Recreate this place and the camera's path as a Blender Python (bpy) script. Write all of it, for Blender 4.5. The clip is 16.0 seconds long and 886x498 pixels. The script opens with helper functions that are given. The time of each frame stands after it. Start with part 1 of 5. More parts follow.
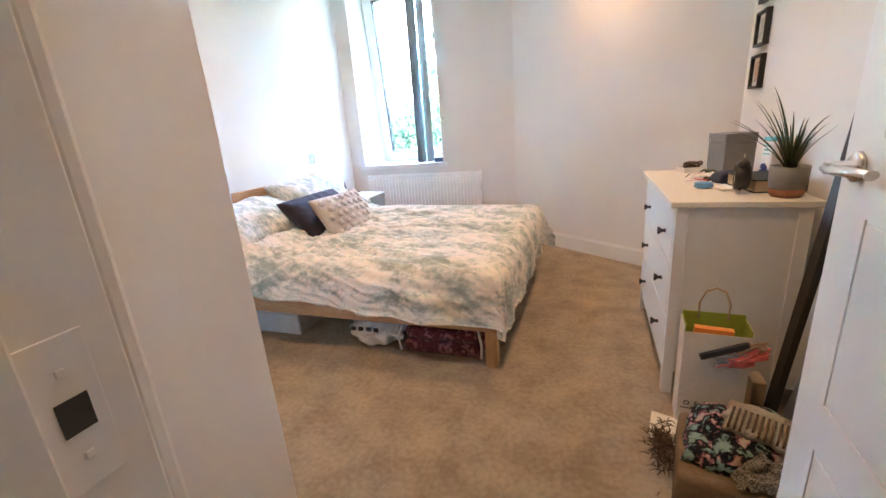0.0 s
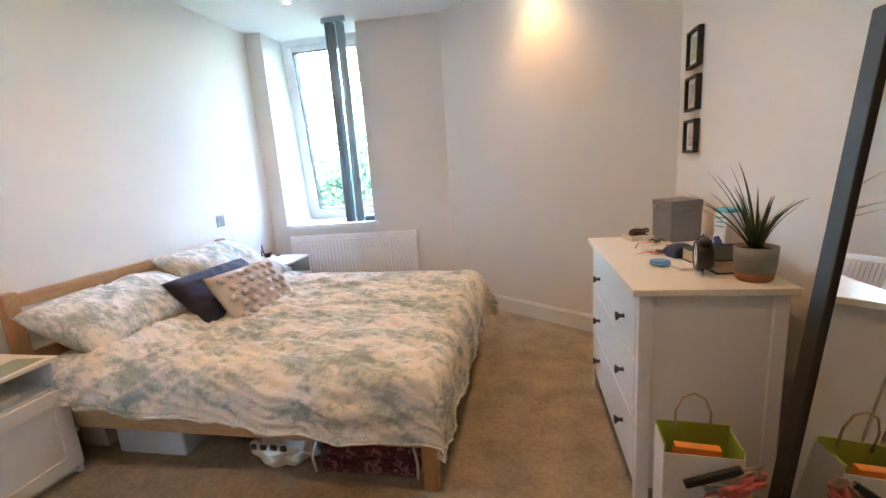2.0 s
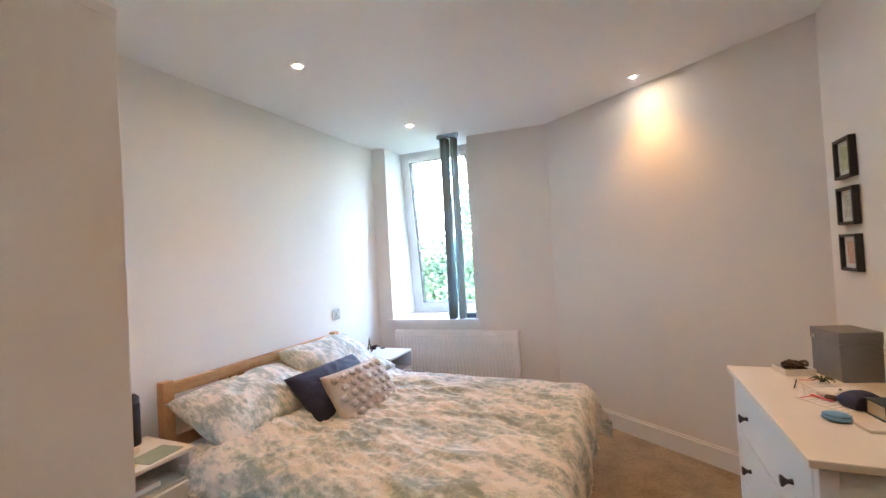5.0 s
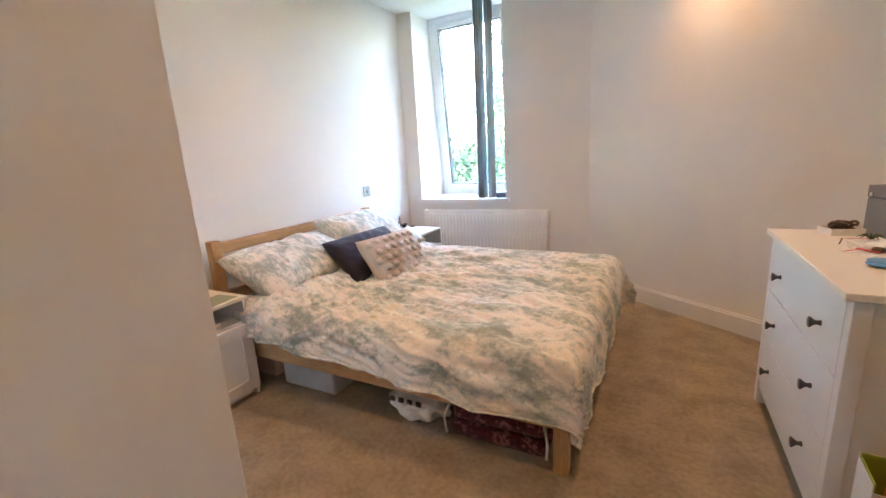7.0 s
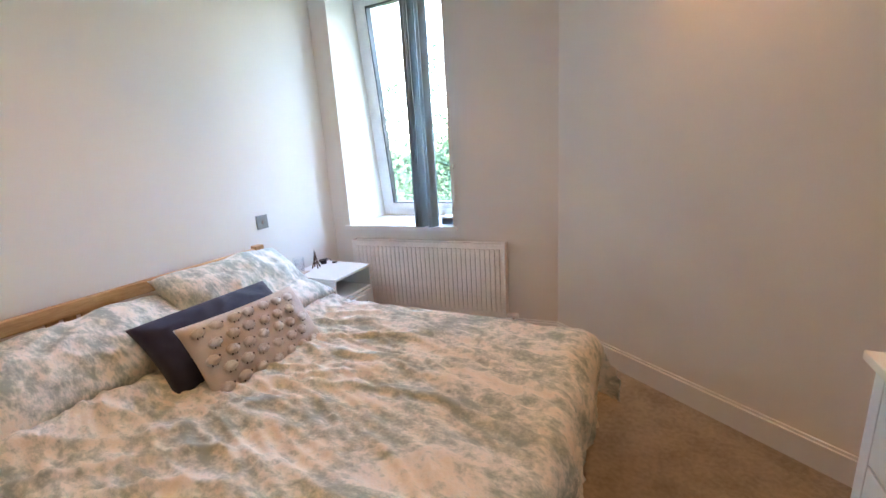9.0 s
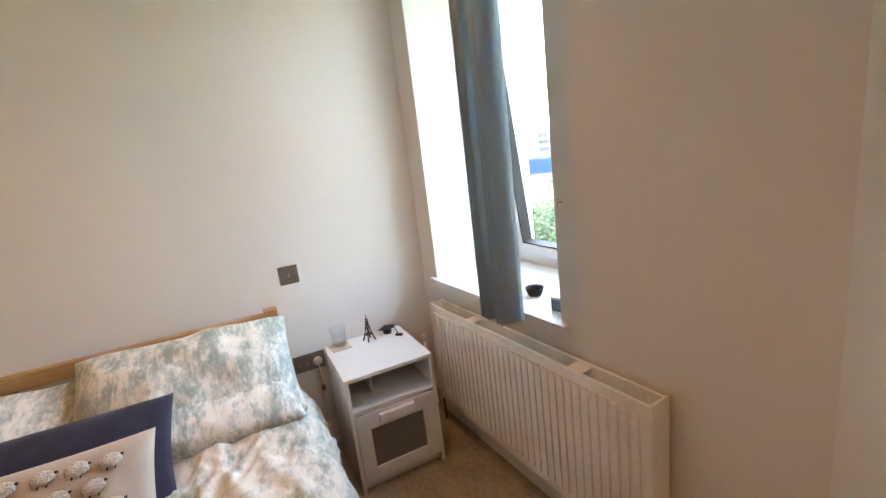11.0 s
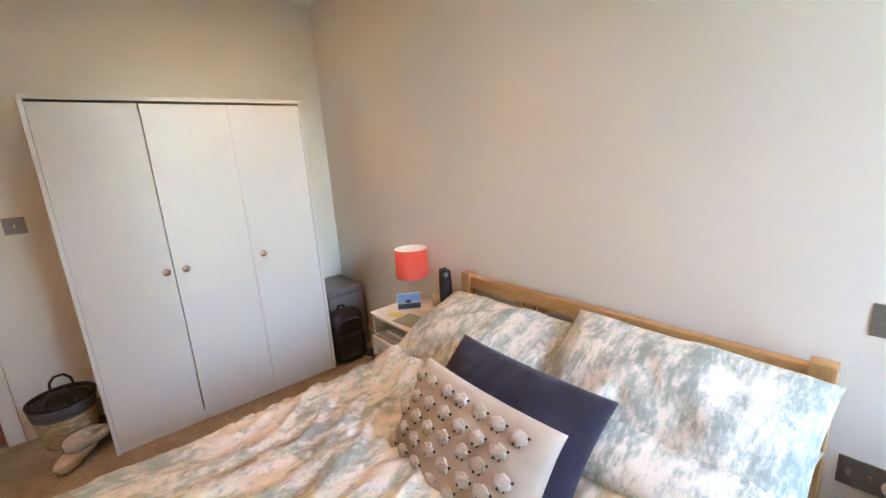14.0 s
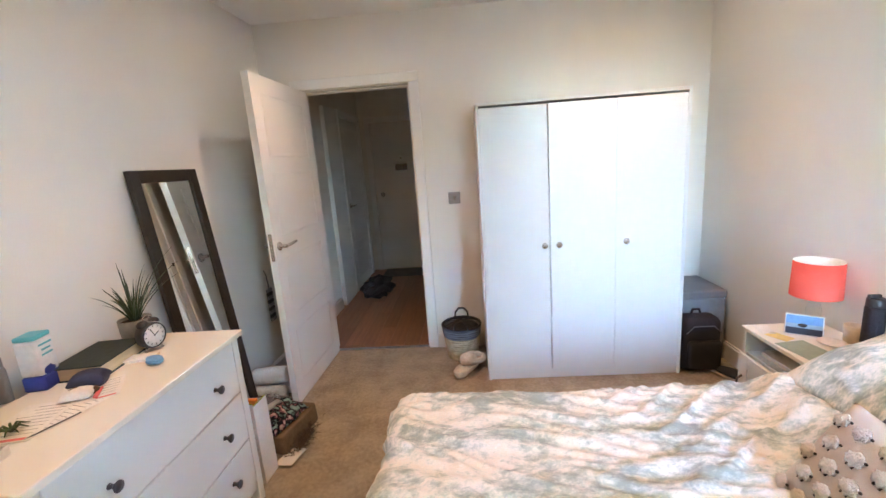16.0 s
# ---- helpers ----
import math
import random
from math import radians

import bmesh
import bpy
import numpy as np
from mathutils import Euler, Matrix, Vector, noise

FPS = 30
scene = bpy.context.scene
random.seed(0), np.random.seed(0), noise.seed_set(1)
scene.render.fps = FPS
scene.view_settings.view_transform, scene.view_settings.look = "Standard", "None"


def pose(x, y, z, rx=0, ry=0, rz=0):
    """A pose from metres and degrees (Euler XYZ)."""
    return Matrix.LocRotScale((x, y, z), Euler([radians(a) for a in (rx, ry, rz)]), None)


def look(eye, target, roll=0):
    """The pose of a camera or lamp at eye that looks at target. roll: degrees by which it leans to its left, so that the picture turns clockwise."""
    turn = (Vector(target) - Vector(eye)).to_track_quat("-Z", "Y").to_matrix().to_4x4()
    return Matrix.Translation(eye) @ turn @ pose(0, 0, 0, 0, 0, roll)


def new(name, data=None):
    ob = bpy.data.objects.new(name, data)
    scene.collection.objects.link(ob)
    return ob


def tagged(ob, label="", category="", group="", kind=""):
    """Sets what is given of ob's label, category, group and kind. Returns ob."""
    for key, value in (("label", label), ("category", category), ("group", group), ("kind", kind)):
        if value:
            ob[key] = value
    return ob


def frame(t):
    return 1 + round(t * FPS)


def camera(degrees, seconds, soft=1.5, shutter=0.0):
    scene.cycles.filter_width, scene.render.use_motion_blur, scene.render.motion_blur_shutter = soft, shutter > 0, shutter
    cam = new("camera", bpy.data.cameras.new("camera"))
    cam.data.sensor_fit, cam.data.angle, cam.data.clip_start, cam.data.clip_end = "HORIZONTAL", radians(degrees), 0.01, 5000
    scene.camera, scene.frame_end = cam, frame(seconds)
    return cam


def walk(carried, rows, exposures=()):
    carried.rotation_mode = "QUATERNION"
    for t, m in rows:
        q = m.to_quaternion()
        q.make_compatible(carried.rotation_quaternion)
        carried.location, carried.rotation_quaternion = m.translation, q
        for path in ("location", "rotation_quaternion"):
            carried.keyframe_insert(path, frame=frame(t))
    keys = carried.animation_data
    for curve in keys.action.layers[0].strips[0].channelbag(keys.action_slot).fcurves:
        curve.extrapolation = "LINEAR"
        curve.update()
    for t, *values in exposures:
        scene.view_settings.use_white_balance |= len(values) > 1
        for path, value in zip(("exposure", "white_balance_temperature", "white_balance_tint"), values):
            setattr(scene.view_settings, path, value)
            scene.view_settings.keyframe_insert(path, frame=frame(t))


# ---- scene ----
cam = camera(93.6, 16.0)
EXPOSURES = [(0, 6.93, 6050, 10), (1, 6.8, 6150, 10), (2, 6.52, 6350, 10), (3.5, 6.23, 6450, 13), (7, 6.51, 6750, 13), (8, 6.46, 6800, 13), (9, 6.05, 6850, 14), (11.5, 5.6, 9250, 17), (12.5, 5.51, 9350, 21), (13, 5.69, 9350, 21), (13.5, 5.86, 8650, 18), (14.5, 6.41, 7000, 12), (16, 6.82, 6100, 10)]
PATH = [
    (0, (2.351, -0.177, 1.128), (1.695, 1.622, 0.553), -4.3),
    (0.5, (2.323, -0.027, 1.138), (1.797, 1.814, 0.558), -4.3),
    (1, (2.294, 0.06, 1.144), (1.835, 1.927, 0.59), -4.2),
    (1.5, (2.29, 0.131, 1.168), (1.874, 2.025, 0.68), -4.1),
    (2, (2.314, 0.191, 1.205), (1.928, 2.115, 0.818), -4.1),
    (2.5, (2.338, 0.225, 1.26), (1.969, 2.175, 1.014), -4.0),
    (3, (2.348, 0.233, 1.31), (1.965, 2.193, 1.216), -4.0),
    (3.5, (2.338, 0.229, 1.341), (1.888, 2.178, 1.377), -4.0),
    (4, (2.307, 0.213, 1.357), (1.743, 2.128, 1.47), -4.0),
    (6.5, (2.196, 0.161, 1.251), (1.235, 1.889, 0.945), -3.5),
    (7, (2.205, 0.168, 1.188), (1.298, 1.895, 0.742), -3.2),
    (7.5, (2.238, 0.222, 1.19), (1.405, 1.962, 0.663), -3.1),
    (8, (2.219, 0.404, 1.246), (1.448, 2.167, 0.701), -3.0),
    (8.5, (2.137, 0.746, 1.3), (1.387, 2.525, 0.779), -3.1),
    (9, (2.173, 1.197, 1.297), (1.308, 2.937, 0.825), -3.6),
    (11.5, (1.899, 3.028, 1.379), (0.003, 3.482, 0.933), -6.0),
    (12, (1.742, 3.043, 1.408), (-0.196, 3.111, 0.919), -4.6),
    (12.5, (1.555, 3.073, 1.395), (-0.364, 2.762, 0.923), -5.0),
    (13, (1.465, 3.052, 1.39), (-0.319, 2.284, 0.914), -4.2),
    (13.5, (1.436, 3.056, 1.411), (-0.092, 1.858, 0.93), -3.9),
    (14, (1.44, 3.049, 1.395), (0.199, 1.55, 0.936), -3.8),
    (14.5, (1.48, 3.046, 1.381), (0.536, 1.336, 0.947), -3.8),
    (15, (1.527, 3.05, 1.401), (0.93, 1.191, 0.968), -3.9),
    (15.5, (1.597, 3.049, 1.403), (1.358, 1.108, 0.987), -4.1),
    (16, (1.659, 3.057, 1.416), (1.795, 1.103, 1.012), -4.2),
]
walk(cam, [(t, look(eye, target, roll)) for t, eye, target, roll in PATH], EXPOSURES)

# ---------- light ----------
world = bpy.data.worlds.new("sky")
scene.world = world
world.use_nodes = True
wn = world.node_tree.nodes
sky = wn.new("ShaderNodeTexSky")
sky.sky_type = "NISHITA"
sky.sun_disc = False
sky.sun_elevation = radians(26)
sky.sun_rotation = radians(200)
sky.air_density = 1.0
sky.dust_density = 1.0
world.node_tree.links.new(sky.outputs[0], wn["Background"].inputs[0])
wn["Background"].inputs[1].default_value = 0.15

sun_data = bpy.data.lights.new("sun", "SUN")
sun_data.energy, sun_data.angle, sun_data.color = 0.5, radians(14), (1.0, 0.96, 0.90)
sun = new("sun", sun_data)
sun.matrix_world = look((6, -16.5, 8.6), (0, 0, 0))

# ---------- plan ----------
CEIL = 2.44
EAST = 3.115
KINK = (1.683, 3.832)
NE = (3.172, 2.788)
NW = (0.0, 3.70)
DOOR_X0, DOOR_X1, DOOR_H = 2.035, 2.80, 1.978
SILL = 0.765
WIN_X0, WIN_X1 = 0.145, 0.98
REVEAL = 4.34


def east_x(y):
    """The east wall runs a little out of square."""
    return 3.085 + 0.0312 * y



# ---------- materials ----------
def mat(name, color, rough=0.6, metal=0.0, color2=None, scale=6.0, fine=60.0, bump=0.05, fine_mix=0.35,
        stretch=(1, 1, 1), coat=0.0, spec=0.5, sheen=0.0, random_amount=0.0, rough_var=0.08, bump_scale=None):
    """A surface with a broad variation, a fine grain, a little relief and an uneven gloss."""
    m = bpy.data.materials.new(name)
    m.use_nodes = True
    nt = m.node_tree
    b = nt.nodes["Principled BSDF"]
    L = nt.links.new
    b.inputs["Roughness"].default_value = rough
    b.inputs["Metallic"].default_value = metal
    b.inputs["Coat Weight"].default_value = coat
    b.inputs["Specular IOR Level"].default_value = spec
    b.inputs["Sheen Weight"].default_value = sheen
    tc = nt.nodes.new("ShaderNodeTexCoord")
    mp = nt.nodes.new("ShaderNodeMapping")
    mp.inputs["Scale"].default_value = stretch
    L(tc.outputs["Object"], mp.inputs["Vector"])
    n1 = nt.nodes.new("ShaderNodeTexNoise")
    n1.inputs["Scale"].default_value = scale
    n1.inputs["Detail"].default_value = 4
    n2 = nt.nodes.new("ShaderNodeTexNoise")
    n2.inputs["Scale"].default_value = fine
    n2.inputs["Detail"].default_value = 3
    L(mp.outputs[0], n1.inputs["Vector"])
    L(mp.outputs[0], n2.inputs["Vector"])
    mixf = nt.nodes.new("ShaderNodeMix")
    mixf.inputs[0].default_value = fine_mix
    L(n1.outputs["Fac"], mixf.inputs[2])
    L(n2.outputs["Fac"], mixf.inputs[3])
    ramp = nt.nodes.new("ShaderNodeValToRGB")
    c2 = color2 or tuple(min(1, c * 1.12) for c in color)
    c1 = color if color2 else tuple(c * 0.92 for c in color)
    ramp.color_ramp.elements[0].position, ramp.color_ramp.elements[1].position = 0.36, 0.64
    ramp.color_ramp.elements[0].color = (*c1, 1)
    ramp.color_ramp.elements[1].color = (*c2, 1)
    L(mixf.outputs[0], ramp.inputs[0])
    out = ramp.outputs[0]
    if random_amount:
        info = nt.nodes.new("ShaderNodeObjectInfo")
        hsv = nt.nodes.new("ShaderNodeHueSaturation")
        mr = nt.nodes.new("ShaderNodeMapRange")
        mr.inputs[3].default_value, mr.inputs[4].default_value = 1 - random_amount, 1 + random_amount
        L(info.outputs["Random"], mr.inputs[0])
        L(mr.outputs[0], hsv.inputs["Value"])
        L(out, hsv.inputs["Color"])
        out = hsv.outputs[0]
    L(out, b.inputs["Base Color"])
    rr = nt.nodes.new("ShaderNodeMapRange")
    rr.inputs[3].default_value, rr.inputs[4].default_value = max(0.02, rough - rough_var), min(1, rough + rough_var)
    L(n1.outputs["Fac"], rr.inputs[0])
    L(rr.outputs[0], b.inputs["Roughness"])
    if bump:
        nb = n2
        if bump_scale:
            nb = nt.nodes.new("ShaderNodeTexNoise")
            nb.inputs["Scale"].default_value = bump_scale
            nb.inputs["Detail"].default_value = 4
            L(mp.outputs[0], nb.inputs["Vector"])
        bp = nt.nodes.new("ShaderNodeBump")
        bp.inputs["Strength"].default_value = bump
        bp.inputs["Distance"].default_value = 0.01
        L(nb.outputs["Fac"], bp.inputs["Height"])
        L(bp.outputs[0], b.inputs["Normal"])
    return m


def ramp_of(m):
    return next(n for n in m.node_tree.nodes if n.type == "VALTORGB").color_ramp


WALL = mat("wall_paint", (0.785, 0.752, 0.708), 0.85, scale=1.3, fine=180, bump=0.03, color2=(0.815, 0.782, 0.738))
CEILM = mat("ceiling_paint", (0.82, 0.80, 0.775), 0.9, scale=1.5, fine=150, bump=0.03, color2=(0.845, 0.825, 0.80))
TRIM = mat("white_gloss", (0.795, 0.785, 0.77), 0.38, color2=(0.815, 0.805, 0.79), scale=3, fine=90, bump=0.006)
UPVC = mat("upvc", (0.82, 0.83, 0.84), 0.3, scale=4, fine=90, bump=0.01)
RADM = mat("radiator_enamel", (0.86, 0.85, 0.83), 0.35, scale=5, fine=90, bump=0.01)
CARPET = mat("carpet", (0.32, 0.25, 0.17), 0.95, color2=(0.545, 0.44, 0.315), scale=6.5, fine=48, bump=0.9,
             fine_mix=0.42, sheen=0.15, spec=0.15, bump_scale=420)
LACQ = mat("white_lacquer", (0.77, 0.77, 0.76), 0.42, color2=(0.785, 0.785, 0.775), scale=2.5, fine=70, bump=0.003)
LACQ_WARM = mat("cream_lacquer", (0.78, 0.745, 0.67), 0.4, color2=(0.80, 0.765, 0.69), scale=2.5, fine=70, bump=0.003)
WARD = mat("wardrobe_foil", (0.785, 0.79, 0.795), 0.38, color2=(0.80, 0.805, 0.81), scale=2.0, fine=60, bump=0.003)
PINE = mat("pine", (0.40, 0.205, 0.075), 0.5, color2=(0.57, 0.335, 0.145), scale=5, fine=38, stretch=(6, 0.7, 6), bump=0.05, fine_mix=0.5)
PINE_X = mat("pine_rail", (0.44, 0.25, 0.11), 0.5, color2=(0.60, 0.38, 0.19), scale=5, fine=38, stretch=(0.7, 6, 6), bump=0.05, fine_mix=0.5)
PINE_Z = mat("pine_post", (0.41, 0.215, 0.08), 0.5, color2=(0.57, 0.335, 0.145), scale=5, fine=38, stretch=(6, 6, 0.7), bump=0.05, fine_mix=0.5)
BLACK = mat("black_metal", (0.02, 0.02, 0.022), 0.4, color2=(0.035, 0.034, 0.034), bump=0.03)
BLACKWOOD = mat("black_brown_wood", (0.012, 0.010, 0.009), 0.5, color2=(0.026, 0.021, 0.018), stretch=(6, 6, 0.6), scale=6, fine=50, bump=0.06)
CHROME = mat("brushed_steel", (0.62, 0.60, 0.57), 0.24, metal=1.0, scale=14, fine=120, bump=0.02)
PLATE = mat("brushed_plate", (0.30, 0.29, 0.28), 0.38, metal=0.9, scale=14, fine=160, stretch=(1, 1, 8), bump=0.02)
DARKSTEEL = mat("bronze_handle", (0.16, 0.12, 0.09), 0.35, metal=0.9, bump=0.02)
NAVY = mat("navy_cotton", (0.020, 0.020, 0.040), 0.9, color2=(0.034, 0.034, 0.060), scale=9, fine=380, bump=0.3, sheen=0.2, spec=0.2)
LINEN = mat("linen", (0.52, 0.455, 0.39), 0.92, color2=(0.62, 0.55, 0.48), scale=9, fine=420, bump=0.35, sheen=0.2, spec=0.2)
WOOL = mat("white_wool", (0.72, 0.68, 0.62), 0.95, scale=40, fine=260, bump=0.9, sheen=0.3, spec=0.1)
CORAL = mat("coral_shade", (0.80, 0.10, 0.07), 0.85, color2=(0.88, 0.15, 0.11), scale=5, fine=260, bump=0.15, spec=0.2)
SHADE_IN = mat("shade_lining", (0.82, 0.78, 0.74), 0.7, scale=6, fine=90, bump=0.02)
TERRACOTTA = mat("terracotta", (0.26, 0.10, 0.045), 0.8, color2=(0.33, 0.135, 0.065), scale=14, fine=120, bump=0.15)
GREYPOT = mat("grey_glaze", (0.20, 0.195, 0.185), 0.55, color2=(0.25, 0.245, 0.23), scale=10, fine=110, bump=0.08)
SOIL = mat("soil", (0.03, 0.02, 0.013), 1.0, color2=(0.07, 0.05, 0.03), scale=30, fine=160, bump=0.8)
LEAF = mat("succulent_leaf", (0.020, 0.040, 0.014), 0.45, color2=(0.045, 0.075, 0.025), scale=30, fine=120, bump=0.08, random_amount=0.3)
GREYBOX = mat("grey_card", (0.20, 0.20, 0.21), 0.75, color2=(0.24, 0.24, 0.25), scale=8, fine=140, bump=0.1)
PAPER = mat("white_paper", (0.78, 0.76, 0.73), 0.75, scale=5, fine=120, bump=0.04)
KRAFT = mat("kraft_card", (0.50, 0.36, 0.22), 0.85, scale=10, fine=120, bump=0.08)
BAGPAPER = mat("bag_paper", (0.74, 0.72, 0.69), 0.6, scale=6, fine=120, bump=0.05)
LIME = mat("lime_paper", (0.30, 0.36, 0.035), 0.7, scale=9, bump=0.05)
ORANGE = mat("orange_card", (0.80, 0.27, 0.04), 0.7, scale=9, bump=0.05)
PINK = mat("pink_cloth", (0.66, 0.16, 0.17), 0.85, scale=20, bump=0.2)
BLUESOAP = mat("blue_plastic", (0.14, 0.34, 0.60), 0.5, scale=20, bump=0.03)
TEAL = mat("teal_plastic", (0.10, 0.42, 0.46), 0.45, scale=14, bump=0.03)
DEEPBLUE = mat("deep_blue_plastic", (0.025, 0.04, 0.22), 0.45, scale=14, bump=0.03)
BROWN = mat("brown_leather", (0.06, 0.035, 0.02), 0.6, color2=(0.11, 0.065, 0.035), scale=14, fine=120, bump=0.3)
GREYBLIND = mat("blind_fabric", (0.50, 0.585, 0.63), 0.85, color2=(0.57, 0.655, 0.70), scale=4, fine=260, bump=0.12, stretch=(1, 1, 0.3))


def thin_cloth(m, share):
    """Lets light through a thin cloth as well as reflecting it."""
    nt = m.node_tree
    b, ramp = nt.nodes["Principled BSDF"], next(n for n in nt.nodes if n.type == "VALTORGB")
    tr, mx = nt.nodes.new("ShaderNodeBsdfTranslucent"), nt.nodes.new("ShaderNodeMixShader")
    mx.inputs[0].default_value = share
    nt.links.new(ramp.outputs[0], tr.inputs[0])
    nt.links.new(b.outputs[0], mx.inputs[1])
    nt.links.new(tr.outputs[0], mx.inputs[2])
    nt.links.new(mx.outputs[0], nt.nodes["Material Output"].inputs[0])


thin_cloth(GREYBLIND, 0.6)
DARKGREY = mat("dark_grey_fabric", (0.10, 0.10, 0.11), 0.9, color2=(0.15, 0.15, 0.16), scale=8, fine=260, bump=0.25)
BLACKBAG = mat("black_nylon", (0.012, 0.013, 0.017), 0.7, color2=(0.03, 0.03, 0.036), scale=8, fine=200, bump=0.25)
WICKER = mat("seagrass", (0.42, 0.31, 0.17), 0.9, color2=(0.62, 0.49, 0.31), scale=30, fine=160, bump=0.6)
FLEECE = mat("cream_fleece", (0.62, 0.54, 0.43), 0.98, color2=(0.76, 0.68, 0.57), scale=30, fine=220, bump=0.9, sheen=0.3, spec=0.1)
SHOE_SOLE = mat("slipper_sole", (0.50, 0.42, 0.33), 0.85, bump=0.1)
PLASTIC_CLEAR = mat("frosted_tub", (0.52, 0.54, 0.57), 0.35, scale=6, bump=0.02)
WHITEPLASTIC = mat("white_plastic", (0.78, 0.78, 0.77), 0.35, bump=0.01)
MATTRESS = mat("mattress_ticking", (0.66, 0.63, 0.58), 0.9, scale=12, fine=200, bump=0.15)
CANDLE = mat("candle_wax", (0.72, 0.64, 0.54), 0.6, scale=10, bump=0.02)
BRASS = mat("gold_foil", (0.75, 0.55, 0.22), 0.3, metal=1.0, bump=0.02)
IRON = mat("aged_iron", (0.10, 0.075, 0.05), 0.45, metal=0.7, bump=0.1)
SAGE = mat("sage_card", (0.30, 0.36, 0.28), 0.7, bump=0.03)
YELLOW = mat("yellow_note", (0.78, 0.60, 0.22), 0.7, bump=0.02)
HALLFLOOR = mat("laminate", (0.24, 0.105, 0.05), 0.35, color2=(0.36, 0.17, 0.085), scale=5, fine=40, stretch=(8, 0.8, 8), bump=0.04, random_amount=0.18)
BARK = mat("bark", (0.07, 0.05, 0.035), 0.95, color2=(0.14, 0.11, 0.08), scale=4, fine=30, bump=0.5)
FOLIAGE = mat("foliage", (0.016, 0.041, 0.027), 0.6, color2=(0.036, 0.071, 0.047), scale=0.6, fine=6, bump=0.0, random_amount=0.1, spec=0.08)
GRASS = mat("grass", (0.05, 0.075, 0.035), 0.95, color2=(0.085, 0.11, 0.06), scale=0.05, fine=1.5, bump=0.0, spec=0.02)
CONCRETE = mat("pale_cladding", (0.045, 0.06, 0.075), 0.8, scale=0.2, fine=2, bump=0.02, spec=0.02)
BLUEPANEL = mat("blue_cladding", (0.004, 0.020, 0.085), 0.8, scale=0.2, fine=2, bump=0.02, spec=0.02)
DARKGLASS = mat("dark_glazing", (0.012, 0.018, 0.024), 0.4, bump=0.0, spec=0.1)
GASKET = mat("black_gasket", (0.012, 0.012, 0.013), 0.6, bump=0.0)
GAP_SHADE = mat("drawer_gap_shade", (0.03, 0.03, 0.03), 0.9, bump=0.0)


def glass_mat(name, rough=0.0, tint=(1, 1, 1)):
    m = bpy.data.materials.new(name)
    m.use_nodes = True
    nt = m.node_tree
    nt.nodes.remove(nt.nodes["Principled BSDF"])
    clear, gloss = nt.nodes.new("ShaderNodeBsdfTransparent"), nt.nodes.new("ShaderNodeBsdfGlossy")
    clear.inputs[0].default_value = (*tint, 1)
    gloss.inputs["Roughness"].default_value = rough
    facing, mixs = nt.nodes.new("ShaderNodeLayerWeight"), nt.nodes.new("ShaderNodeMixShader")
    facing.inputs["Blend"].default_value = 0.10
    amount = nt.nodes.new("ShaderNodeMapRange")
    amount.inputs[3].default_value, amount.inputs[4].default_value = 0.025, 0.5
    nt.links.new(facing.outputs["Facing"], amount.inputs[0])
    nt.links.new(amount.outputs[0], mixs.inputs[0])
    nt.links.new(clear.outputs[0], mixs.inputs[1])
    nt.links.new(gloss.outputs[0], mixs.inputs[2])
    nt.links.new(mixs.outputs[0], nt.nodes["Material Output"].inputs[0])
    return m


GLASS = glass_mat("clear_glass", 0.0, (0.97, 0.99, 1.0))
MIRROR = bpy.data.materials.new("mirror_silver")
MIRROR.use_nodes = True
_b = MIRROR.node_tree.nodes["Principled BSDF"]
_b.inputs["Base Color"].default_value = (0.86, 0.88, 0.88, 1)
_b.inputs["Metallic"].default_value = 1.0
_b.inputs["Roughness"].default_value = 0.015


def glow(name, color, strength):
    m = bpy.data.materials.new(name)
    m.use_nodes = True
    b = m.node_tree.nodes["Principled BSDF"]
    b.inputs["Base Color"].default_value = (*color, 1)
    b.inputs["Emission Color"].default_value = (*color, 1)
    b.inputs["Emission Strength"].default_value = strength
    return m


BULB = glow("bulb_face", (1.0, 0.80, 0.58), 6.0)


def watercolour(name, cols, stretch, scale=5.0, fine=26.0, bump=0.25, rough=0.62, fine_mix=0.45, low=0.40):
    """Printed cotton: ragged blotches of several dyes broken up by a finer mottle."""
    m = mat(name, cols[0], 0.9, scale=scale, fine=fine, stretch=stretch, bump=bump, fine_mix=fine_mix, sheen=0.15, spec=0.15, bump_scale=300)
    r = ramp_of(m)
    r.elements[0].position, r.elements[1].position = low, low + 0.21
    r.elements[0].color, r.elements[1].color = (*cols[0], 1), (*cols[-1], 1)
    for node in m.node_tree.nodes:
        if node.type == "TEX_NOISE":
            node.inputs["Distortion"].default_value = 0.2
            node.inputs["Detail"].default_value = 7
            node.inputs["Roughness"].default_value = rough
    for i, c in enumerate(cols[1:-1]):
        e = r.elements.new(low + 0.21 * (i + 1) / (len(cols) - 1))
        e.color = (*c, 1)
    return m


